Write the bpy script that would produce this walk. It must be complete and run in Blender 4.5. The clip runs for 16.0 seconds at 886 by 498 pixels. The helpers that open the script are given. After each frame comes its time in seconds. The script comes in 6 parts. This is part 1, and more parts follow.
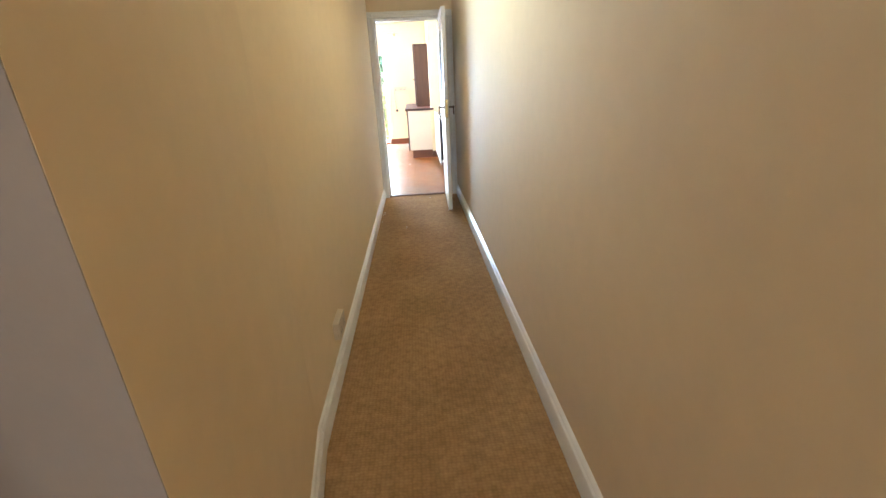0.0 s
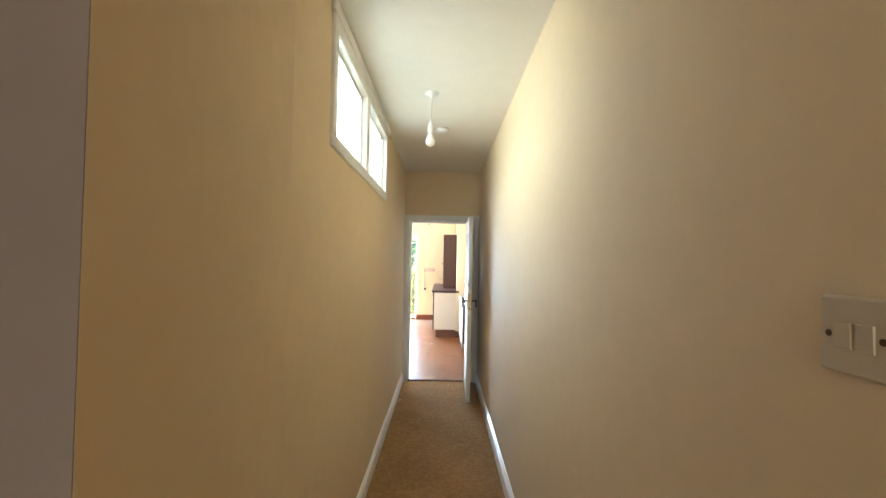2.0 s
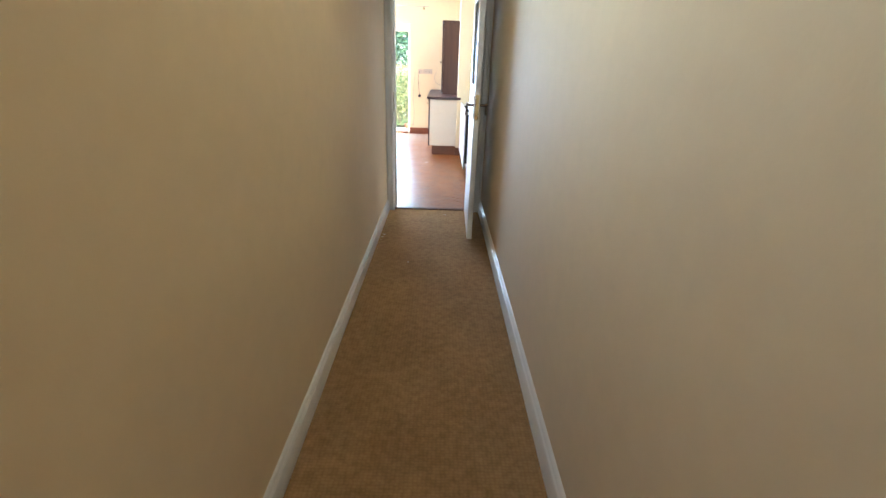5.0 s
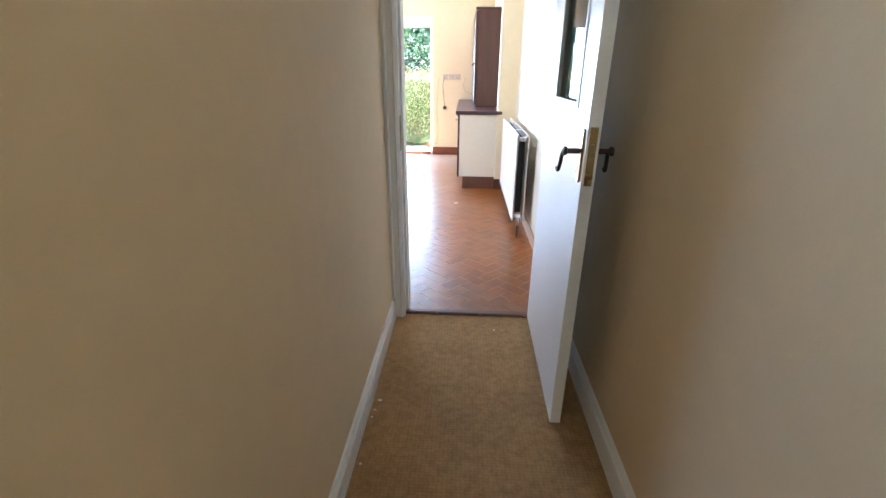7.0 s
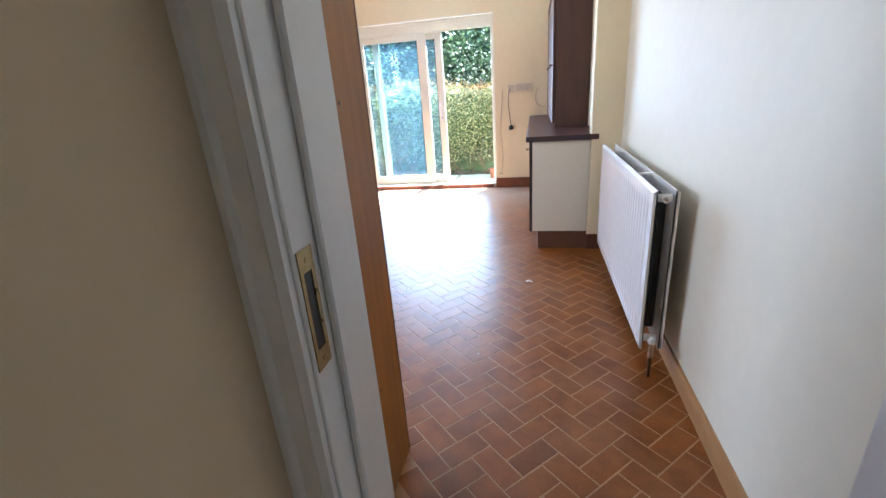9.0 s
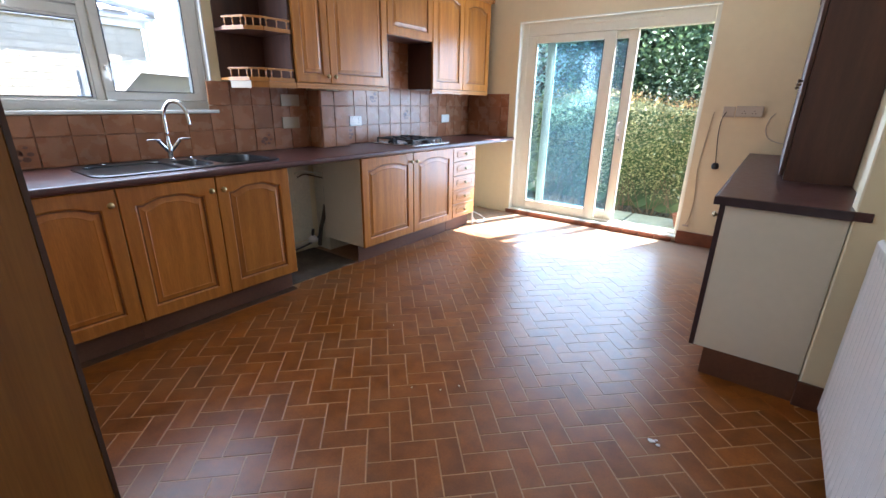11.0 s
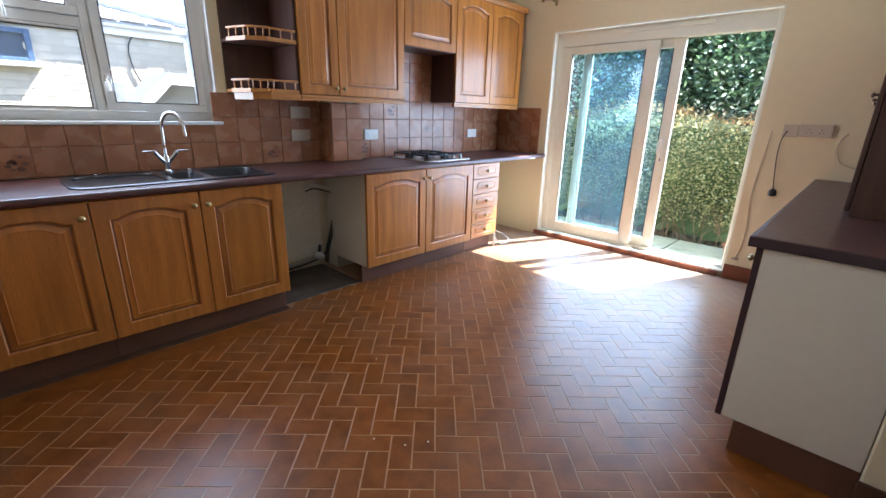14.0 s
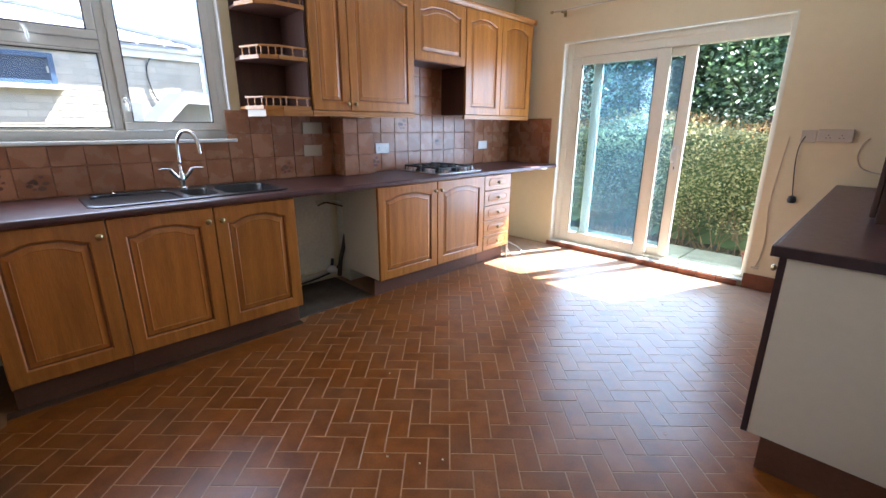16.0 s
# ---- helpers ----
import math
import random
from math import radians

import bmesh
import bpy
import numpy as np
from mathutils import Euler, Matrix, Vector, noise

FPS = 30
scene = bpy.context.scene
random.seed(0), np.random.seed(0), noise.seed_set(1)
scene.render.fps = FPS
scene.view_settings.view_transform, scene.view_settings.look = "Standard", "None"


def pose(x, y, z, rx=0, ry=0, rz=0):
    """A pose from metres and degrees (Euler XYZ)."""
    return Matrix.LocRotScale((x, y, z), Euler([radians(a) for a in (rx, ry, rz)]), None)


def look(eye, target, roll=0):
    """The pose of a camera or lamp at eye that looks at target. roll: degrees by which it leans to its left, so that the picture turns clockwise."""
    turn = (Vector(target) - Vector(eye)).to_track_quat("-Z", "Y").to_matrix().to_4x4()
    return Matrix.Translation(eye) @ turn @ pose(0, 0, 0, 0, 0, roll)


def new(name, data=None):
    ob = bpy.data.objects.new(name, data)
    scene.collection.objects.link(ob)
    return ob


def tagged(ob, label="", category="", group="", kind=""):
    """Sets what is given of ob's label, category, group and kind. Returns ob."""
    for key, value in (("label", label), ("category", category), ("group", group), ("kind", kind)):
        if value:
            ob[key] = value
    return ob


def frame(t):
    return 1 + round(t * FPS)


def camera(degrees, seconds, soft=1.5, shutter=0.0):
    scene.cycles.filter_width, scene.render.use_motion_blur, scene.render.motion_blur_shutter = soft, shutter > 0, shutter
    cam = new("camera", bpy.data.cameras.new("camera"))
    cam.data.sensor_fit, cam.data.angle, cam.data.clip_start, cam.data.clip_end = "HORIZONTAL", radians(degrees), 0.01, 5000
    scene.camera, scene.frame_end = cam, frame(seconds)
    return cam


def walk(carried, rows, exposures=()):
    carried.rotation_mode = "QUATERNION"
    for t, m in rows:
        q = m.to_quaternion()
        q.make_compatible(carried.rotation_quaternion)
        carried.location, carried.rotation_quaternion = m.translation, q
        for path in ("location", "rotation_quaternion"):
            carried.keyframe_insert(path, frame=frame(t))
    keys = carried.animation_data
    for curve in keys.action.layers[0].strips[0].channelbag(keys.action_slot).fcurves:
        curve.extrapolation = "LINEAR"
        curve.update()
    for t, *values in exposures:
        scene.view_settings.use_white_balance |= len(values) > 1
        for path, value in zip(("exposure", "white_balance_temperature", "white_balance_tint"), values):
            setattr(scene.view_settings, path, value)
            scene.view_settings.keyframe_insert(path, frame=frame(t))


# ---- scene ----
cam = camera(91.9, 16.0)
PATH = [
    (0, (0.378, -5.397, 1.302), (0.469, -3.532, 0.585), -2.9),
    (0.5, (0.418, -5.43, 1.315), (0.448, -3.509, 0.757), -0.6),
    (0.7, (0.411, -5.441, 1.379), (0.447, -3.49, 0.944), -0.4),
    (1, (0.434, -5.426, 1.421), (0.467, -3.442, 1.172), -0.3),
    (1.5, (0.419, -5.477, 1.493), (0.384, -3.478, 1.451), 0.5),
    (2, (0.416, -5.432, 1.531), (0.416, -3.433, 1.576), 1.1),
    (2.5, (0.429, -5.4, 1.504), (0.436, -3.407, 1.34), 0.3),
    (3, (0.411, -5.371, 1.436), (0.39, -3.412, 1.033), -0.1),
    (3.5, (0.436, -5.358, 1.402), (0.384, -3.421, 0.904), -0.4),
    (3.7, (0.443, -5.278, 1.392), (0.406, -3.358, 0.833), -0.3),
    (5.8, (0.444, -3.434, 1.328), (0.481, -1.602, 0.528), 2.5),
    (6, (0.389, -3.243, 1.356), (0.374, -1.404, 0.57), 1.4),
    (6.5, (0.376, -2.709, 1.302), (0.197, -0.879, 0.515), 2.3),
    (7, (0.318, -2.2, 1.308), (0.232, -0.352, 0.548), 0.4),
    (7.5, (0.32, -1.756, 1.312), (0.175, 0.095, 0.569), 0.0),
    (8, (0.323, -1.32, 1.306), (0.053, 0.527, 0.588), -1.5),
    (8.5, (0.272, -0.877, 1.332), (-0.083, 0.97, 0.651), -3.5),
    (9, (0.28, -0.467, 1.286), (-0.137, 1.362, 0.592), -4.3),
    (9.5, (0.276, -0.157, 1.268), (-0.209, 1.659, 0.583), -1.1),
    (10, (0.298, 0.132, 1.286), (-0.426, 1.867, 0.603), -0.8),
    (10.2, (0.32, 0.237, 1.287), (-0.515, 1.928, 0.621), 0.0),
    (12.3, (0.441, 1.068, 1.293), (-0.894, 2.421, 0.671), -1.5),
    (12.5, (0.444, 1.063, 1.302), (-0.901, 2.419, 0.709), -1.2),
    (13, (0.452, 1.081, 1.304), (-0.879, 2.454, 0.718), -0.3),
    (13.5, (0.454, 1.082, 1.306), (-0.872, 2.462, 0.722), 0.9),
    (14, (0.455, 1.081, 1.298), (-0.866, 2.457, 0.697), 1.5),
    (14.5, (0.45, 1.081, 1.296), (-0.886, 2.445, 0.701), 1.3),
    (15, (0.444, 1.089, 1.3), (-0.902, 2.453, 0.729), 1.0),
    (15.5, (0.437, 1.102, 1.297), (-0.901, 2.48, 0.741), 1.4),
    (16, (0.44, 1.093, 1.302), (-0.931, 2.44, 0.75), 0.3),
]
EXPOSURES = [(0, 5.82, 5850, 10), (0.7, 5.6, 5950, 10), (1.5, 5.27, 6050, 10), (3.5, 5.35, 5850, 10), (6.0, 5.05, 5350, 11), (7.0, 5.0, 5350, 12), (8.0, 4.5, 5550, 14), (8.5, 4.15, 5550, 13), (9.0, 3.95, 5400, 14), (9.5, 3.72, 5500, 14), (10.2, 3.44, 5600, 13), (12.3, 3.18, 5600, 13), (16, 3.12, 5600, 14)]
walk(cam, [(t, look(e, a, r)) for t, e, a, r in PATH], EXPOSURES)
SKY, SUN = 0.145, 5.0
CLER, SDOOR, KWIN, HALL_FILL = 0.56, 8.8, 3.4, 0.80

# ---- world, sun, large lights ----
world = bpy.data.worlds.new("sky")
scene.world = world
world.use_nodes = True
wn = world.node_tree
sky = wn.nodes.new("ShaderNodeTexSky")
sky.sky_type, sky.sun_disc = "NISHITA", False
sky.sun_elevation, sky.sun_rotation = radians(54), radians(23)
wn.nodes["Background"].inputs[1].default_value = SKY
wn.links.new(sky.outputs[0], wn.nodes["Background"].inputs[0])


def lamp(name, kind, m, energy, color=(1, 1, 1), **more):
    d = bpy.data.lights.new(name, kind)
    d.energy, d.color = energy, color
    for key, value in more.items():
        if key == "size":
            d.shape, d.size, d.size_y = "RECTANGLE", value[0], value[1]
        if key == "angle":
            d.angle = radians(value)
    ob = new(name, d)
    ob.matrix_world = m
    return ob


lamp("sun", "SUN", look((3.9, 9.2, 13.8), (0, 0, 0)), SUN, (1, 0.95, 0.87), angle=0.5)
# daylight in the window openings
lamp("skylight_clerestory", "AREA", look((-0.34, -2.78, 2.30), (0.9, -2.78, 1.9)), CLER, (0.93, 1.0, 0.95), size=(1.5, 0.5))
lamp("skylight_sliding_door", "AREA", look((-1.17, 5.375, 1.09), (-1.17, 3.0, 1.09)), SDOOR, (0.62, 0.81, 1.0), size=(1.6, 1.75))
lamp("skylight_kitchen_window", "AREA", look((-2.835, 1.54, 1.73), (-1.0, 1.54, 1.73)), KWIN, (0.84, 0.92, 1.0), size=(1.18, 0.95))
# unseen fill lamp, added to brighten the near end of the hall
lamp("fill_hall_near", "AREA", look((0.4, -8.42, 1.5), (0.4, -5.0, 1.35)), HALL_FILL, (1.0, 0.97, 0.82), size=(0.75, 1.5))

# ---- materials ----


def mat(name, c1, c2=None, scale=3.0, stretch=(1, 1, 1), rough=0.5, rvar=0.1, metal=0.0, bump=0.0, bscale=150.0,
        bstretch=(1, 1, 1), rand="", amount=0.15, spec=0.5, fine=0.15, coat=0.0, contrast=(0.3, 0.7)):
    """A surface: two colours mixed by a coarse noise, a fine grain on top, uneven gloss and relief."""
    m = bpy.data.materials.new(name)
    m.use_nodes = True
    nt = m.node_tree
    N, L = nt.nodes, nt.links
    b = N["Principled BSDF"]
    b.inputs["Metallic"].default_value = metal
    b.inputs["Specular IOR Level"].default_value = spec
    b.inputs["Coat Weight"].default_value = coat
    b.inputs["Coat Roughness"].default_value = 0.15
    c2 = c2 or tuple(v * 0.82 for v in c1)
    tc = N.new("ShaderNodeTexCoord")
    src = tc.outputs["Object"]
    seed = None
    if rand == "object":
        seed = N.new("ShaderNodeObjectInfo").outputs["Random"]
    elif rand == "island":
        seed = N.new("ShaderNodeNewGeometry").outputs["Random Per Island"]
    if seed:
        off = N.new("ShaderNodeVectorMath")
        off.operation = "MULTIPLY_ADD"
        off.inputs[1].default_value = (37, 53, 71)
        L.new(seed, off.inputs[0])
        L.new(src, off.inputs[2])
        src = off.outputs[0]

    def noise_at(sc, st, detail):
        mp = N.new("ShaderNodeMapping")
        mp.inputs["Scale"].default_value = st
        L.new(src, mp.inputs[0])
        n = N.new("ShaderNodeTexNoise")
        n.inputs["Scale"].default_value, n.inputs["Detail"].default_value = sc, detail
        L.new(mp.outputs[0], n.inputs["Vector"])
        return n.outputs[0]

    coarse = noise_at(scale, stretch, 5)
    ramp = N.new("ShaderNodeValToRGB")
    ramp.color_ramp.elements[0].position, ramp.color_ramp.elements[1].position = contrast
    ramp.color_ramp.elements[0].color, ramp.color_ramp.elements[1].color = (*c2, 1), (*c1, 1)
    L.new(coarse, ramp.inputs[0])
    col = ramp.outputs[0]
    grain = noise_at(scale * 14, stretch, 3)
    mr = N.new("ShaderNodeMapRange")
    mr.inputs[1].default_value, mr.inputs[2].default_value = 0.25, 0.75
    mr.inputs[3].default_value, mr.inputs[4].default_value = 1 - fine, 1 + fine
    L.new(grain, mr.inputs[0])
    val = mr.outputs[0]
    if seed:
        rr = N.new("ShaderNodeMapRange")
        rr.inputs[3].default_value, rr.inputs[4].default_value = 1 - amount, 1 + amount
        L.new(seed, rr.inputs[0])
        mul = N.new("ShaderNodeMath")
        mul.operation = "MULTIPLY"
        L.new(val, mul.inputs[0])
        L.new(rr.outputs[0], mul.inputs[1])
        val = mul.outputs[0]
    mx = N.new("ShaderNodeVectorMath")
    mx.operation = "SCALE"
    L.new(col, mx.inputs[0])
    L.new(val, mx.inputs["Scale"])
    L.new(mx.outputs[0], b.inputs["Base Color"])
    rg = N.new("ShaderNodeMapRange")
    rg.inputs[3].default_value, rg.inputs[4].default_value = max(0.02, rough - rvar), min(1, rough + rvar)
    L.new(coarse, rg.inputs[0])
    L.new(rg.outputs[0], b.inputs["Roughness"])
    if bump:
        bp = N.new("ShaderNodeBump")
        bp.inputs["Strength"].default_value, bp.inputs["Distance"].default_value = bump, 0.002
        L.new(noise_at(bscale, bstretch, 4), bp.inputs["Height"])
        L.new(bp.outputs[0], b.inputs["Normal"])
    return m


def carpet_material():
    """Looped tan carpet: rows of small loops."""
    m = mat("carpet_tan_loop", (0.44, 0.27, 0.125), (0.35, 0.21, 0.095), scale=2.2, rough=0.95, rvar=0.03, spec=0.1, fine=0.2)
    nt = m.node_tree
    N, L = nt.nodes, nt.links
    tc = N.new("ShaderNodeTexCoord")
    mp = N.new("ShaderNodeMapping")
    mp.inputs["Scale"].default_value = (62, 78, 62)
    L.new(tc.outputs["Object"], mp.inputs[0])
    v = N.new("ShaderNodeTexVoronoi")
    v.inputs["Scale"].default_value, v.inputs["Randomness"].default_value = 1.0, 0.35
    L.new(mp.outputs[0], v.inputs["Vector"])
    bp = N.new("ShaderNodeBump")
    bp.invert = True
    bp.inputs["Strength"].default_value, bp.inputs["Distance"].default_value = 0.6, 0.005
    L.new(v.outputs["Distance"], bp.inputs["Height"])
    L.new(bp.outputs[0], N["Principled BSDF"].inputs["Normal"])
    old = N["Principled BSDF"].inputs["Base Color"].links[0].from_socket
    # shade in the gaps between loops is put into the colour
    mr = N.new("ShaderNodeMapRange")
    mr.inputs[1].default_value, mr.inputs[2].default_value = 0.1, 0.75
    mr.inputs[3].default_value, mr.inputs[4].default_value = 1.05, 0.82
    L.new(v.outputs["Distance"], mr.inputs[0])
    sc = N.new("ShaderNodeVectorMath")
    sc.operation = "SCALE"
    L.new(old, sc.inputs[0])
    L.new(mr.outputs[0], sc.inputs["Scale"])
    L.new(sc.outputs[0], N["Principled BSDF"].inputs["Base Color"])
    return m


def glass_material(name, tint=(1, 1, 1), rough=0.0):
    m = bpy.data.materials.new(name)
    m.use_nodes = True
    b = m.node_tree.nodes["Principled BSDF"]
    b.inputs["Base Color"].default_value = (*tint, 1)
    b.inputs["Transmission Weight"].default_value = 1
    b.inputs["Roughness"].default_value = rough
    b.inputs["IOR"].default_value = 1.45
    return m


def leaf_material(name, c1, c2, thin_share=0.45):
    m = mat(name, c1, c2, scale=1.3, rough=0.45, rvar=0.1, rand="island", amount=0.45, spec=0.4, fine=0.05)
    N, L = m.node_tree.nodes, m.node_tree.links
    b = N["Principled BSDF"]
    thin = N.new("ShaderNodeBsdfTranslucent")
    L.new(b.inputs["Base Color"].links[0].from_socket, thin.inputs[0])
    both = N.new("ShaderNodeMixShader")
    both.inputs[0].default_value = thin_share
    L.new(b.outputs[0], both.inputs[1])
    L.new(thin.outputs[0], both.inputs[2])
    L.new(both.outputs[0], N["Material Output"].inputs[0])
    return m


def tinted_pane(name, tint, ior=1.4, haze_low=0.005, haze_high=0.016, haze_colour=(0.80, 0.90, 1.0)):
    """Thin dusty glazing: tinted light passes straight through, the surface mirrors by Fresnel, a translucent film
    paints in the haze.
    """
    m = bpy.data.materials.new(name)
    m.use_nodes = True
    N, L = m.node_tree.nodes, m.node_tree.links
    N.remove(N["Principled BSDF"])
    clear = N.new("ShaderNodeBsdfTransparent")
    clear.inputs[0].default_value = (*tint, 1)
    gloss = N.new("ShaderNodeBsdfGlossy")
    gloss.inputs["Roughness"].default_value = 0.02
    haze = N.new("ShaderNodeBsdfTranslucent")
    haze.inputs[0].default_value = (*haze_colour, 1)
    tc = N.new("ShaderNodeTexCoord")
    n = N.new("ShaderNodeTexNoise")
    n.inputs["Scale"].default_value, n.inputs["Detail"].default_value = 2.5, 6
    L.new(tc.outputs["Object"], n.inputs["Vector"])
    mr = N.new("ShaderNodeMapRange")
    mr.inputs[3].default_value, mr.inputs[4].default_value = haze_low, haze_high
    L.new(n.outputs[0], mr.inputs[0])
    film = N.new("ShaderNodeMixShader")
    L.new(mr.outputs[0], film.inputs[0])
    L.new(clear.outputs[0], film.inputs[1])
    L.new(haze.outputs[0], film.inputs[2])
    fr = N.new("ShaderNodeFresnel")
    fr.inputs[0].default_value = ior
    both = N.new("ShaderNodeMixShader")
    L.new(fr.outputs[0], both.inputs[0])
    L.new(film.outputs[0], both.inputs[1])
    L.new(gloss.outputs[0], both.inputs[2])
    L.new(both.outputs[0], N["Material Output"].inputs[0])
    return m


HALL_PAINT = mat("hall_paint", (0.75, 0.592, 0.388), (0.71, 0.557, 0.358), scale=0.9, rough=0.72, rvar=0.04, bump=0.3, bscale=55, fine=0.02, spec=0.3)
# dark taupe that puts shade into the colour of wall faces
SHADED_PAINT = mat("shaded_wall_paint", (0.27, 0.228, 0.21), (0.245, 0.205, 0.188), scale=0.9, rough=0.7, rvar=0.04, bump=0.3, bscale=55, fine=0.02, spec=0.3)
KITCHEN_PAINT = mat("kitchen_paint", (0.81, 0.70, 0.465), (0.77, 0.655, 0.43), scale=1.1, rough=0.65, rvar=0.05, spec=0.35, bump=0.25, bscale=60, fine=0.02)
RADIATOR_WALL = mat("side_wall_paint", (0.79, 0.73, 0.58), (0.76, 0.70, 0.55), scale=1.1, rough=0.62, rvar=0.05, bump=0.2, bscale=60, fine=0.02, spec=0.35)
CEILING_PAINT = mat("ceiling_paint", (0.80, 0.76, 0.68), (0.77, 0.73, 0.65), scale=0.8, rough=0.8, bump=0.2, bscale=80, fine=0.02)
CARPET = carpet_material()
WHITE_GLOSS = mat("white_gloss_paint", (0.79, 0.77, 0.74), (0.765, 0.745, 0.71), scale=4, rough=0.32, rvar=0.025, bump=0.1, bscale=40, fine=0.02)
UPVC = mat("upvc_white", (0.815, 0.80, 0.68), (0.785, 0.77, 0.65), scale=3, rough=0.3, rvar=0.08, fine=0.03)
UPVC_WINDOW = mat("upvc_window", (0.76, 0.75, 0.71), (0.72, 0.71, 0.66), scale=3, rough=0.3, rvar=0.08, fine=0.03)
OAK = mat("oak_door", (0.485, 0.190, 0.030), (0.325, 0.116, 0.017), scale=5, stretch=(6, 6, 0.45), rough=0.33, rvar=0.08, bump=0.12, bscale=60, bstretch=(5, 5, 0.2), rand="object", amount=0.1, fine=0.14, coat=0.2)
OAK_PANEL = mat("oak_panel", (0.465, 0.178, 0.027), (0.305, 0.105, 0.015), scale=4, stretch=(5, 5, 0.4), rough=0.33, rvar=0.08, bump=0.12, bscale=60, bstretch=(5, 5, 0.2), rand="object", amount=0.12, fine=0.16, coat=0.2)
OAK_RAIL = mat("oak_rail", (0.49, 0.215, 0.055), (0.35, 0.145, 0.035), scale=5, stretch=(6, 0.45, 6), rough=0.35, rvar=0.08, rand="object", amount=0.08, fine=0.12, coat=0.2)
VENEER = mat("oak_veneer", (0.33, 0.132, 0.022), (0.23, 0.083, 0.013), scale=3.5, stretch=(8, 8, 0.3), rough=0.38, rvar=0.06, bump=0.05, bscale=60, bstretch=(6, 6, 0.2), fine=0.12)
DARK_WOOD = mat("dark_stained_wood", (0.085, 0.035, 0.022), (0.055, 0.022, 0.015), scale=4, stretch=(6, 6, 0.5), rough=0.4, rvar=0.06, fine=0.12)
OAK_GROOVE = mat("oak_glaze_line", (0.25, 0.092, 0.022), (0.16, 0.056, 0.015), scale=12, stretch=(1, 1, 3), rough=0.4, fine=0.15)
PLINTH_BROWN = mat("brown_plinth", (0.15, 0.065, 0.034), (0.10, 0.042, 0.024), scale=5, rough=0.5, rvar=0.12, fine=0.12)
PINE = mat("pine_skirting", (0.42, 0.22, 0.08), (0.31, 0.15, 0.05), scale=4, stretch=(5, 0.5, 5), rough=0.45, fine=0.14)
WORKTOP = mat("worktop_laminate", (0.095, 0.037, 0.033), (0.06, 0.023, 0.021), scale=26, rough=0.36, rvar=0.08, fine=0.3, spec=0.55)
WORKTOP_EDGE = mat("worktop_edge", (0.05, 0.028, 0.03), (0.035, 0.02, 0.022), scale=20, rough=0.35, fine=0.2)
CREAM = mat("cream_laminate", (0.70, 0.64, 0.51), (0.66, 0.60, 0.47), scale=2, rough=0.42, rvar=0.06, fine=0.02)
UNPAINTED = mat("bare_plaster", (0.80, 0.74, 0.60), (0.66, 0.60, 0.47), scale=3, rough=0.8, bump=0.4, bscale=30, fine=0.08)
EDGE_BROWN = mat("dark_brown_edge", (0.13, 0.07, 0.04), (0.07, 0.036, 0.02), scale=8, rough=0.9, bump=0.5, bscale=40, fine=0.25, spec=0.2)
CONCRETE = mat("dirty_concrete", (0.14, 0.105, 0.078), (0.06, 0.044, 0.033), scale=7, rough=0.8, bump=0.6, bscale=40, fine=0.25)
FLOOR_TILE = mat("floor_tile", (0.27, 0.084, 0.011), (0.155, 0.043, 0.005), scale=9, rough=0.33, rvar=0.09, bump=0.8, bscale=8, rand="object", amount=0.13, fine=0.14, spec=0.42)
FLOOR_TILE_FAR = mat("floor_tile_joined", (0.27, 0.084, 0.011), (0.155, 0.043, 0.005), scale=9, rough=0.33, rvar=0.09, bump=0.8, bscale=8, rand="island", amount=0.13, fine=0.14, spec=0.42)
FLOOR_GROUT = mat("floor_grout", (0.46, 0.25, 0.115), (0.33, 0.17, 0.075), scale=6, rough=0.36, rvar=0.08, fine=0.15, spec=0.42, bump=0.6, bscale=8)


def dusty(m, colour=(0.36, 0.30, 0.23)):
    """Mixes a pale dusty colour into a floor: cloudy patches all over, and a ramp that whitens the sun patch before the
    garden door.
    """
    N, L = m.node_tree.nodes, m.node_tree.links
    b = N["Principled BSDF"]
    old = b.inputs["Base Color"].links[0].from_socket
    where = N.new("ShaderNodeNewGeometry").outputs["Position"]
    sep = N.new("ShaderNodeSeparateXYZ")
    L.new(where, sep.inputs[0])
    # pale ramp put into the colour where the sun falls by the door
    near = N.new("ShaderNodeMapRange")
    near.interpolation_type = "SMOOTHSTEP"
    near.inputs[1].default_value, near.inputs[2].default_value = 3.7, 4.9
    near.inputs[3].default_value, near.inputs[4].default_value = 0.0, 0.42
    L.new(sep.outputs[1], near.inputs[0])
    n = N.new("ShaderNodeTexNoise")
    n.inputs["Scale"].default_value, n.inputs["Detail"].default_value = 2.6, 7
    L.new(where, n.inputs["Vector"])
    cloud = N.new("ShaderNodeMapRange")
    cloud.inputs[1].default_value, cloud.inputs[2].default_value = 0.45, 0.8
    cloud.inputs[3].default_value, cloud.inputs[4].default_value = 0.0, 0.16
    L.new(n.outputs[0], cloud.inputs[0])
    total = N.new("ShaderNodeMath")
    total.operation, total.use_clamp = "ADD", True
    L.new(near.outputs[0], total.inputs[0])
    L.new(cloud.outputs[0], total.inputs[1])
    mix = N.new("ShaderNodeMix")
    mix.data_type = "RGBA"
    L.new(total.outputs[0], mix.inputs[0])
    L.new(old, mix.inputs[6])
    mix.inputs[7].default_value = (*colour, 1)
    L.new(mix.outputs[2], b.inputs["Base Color"])



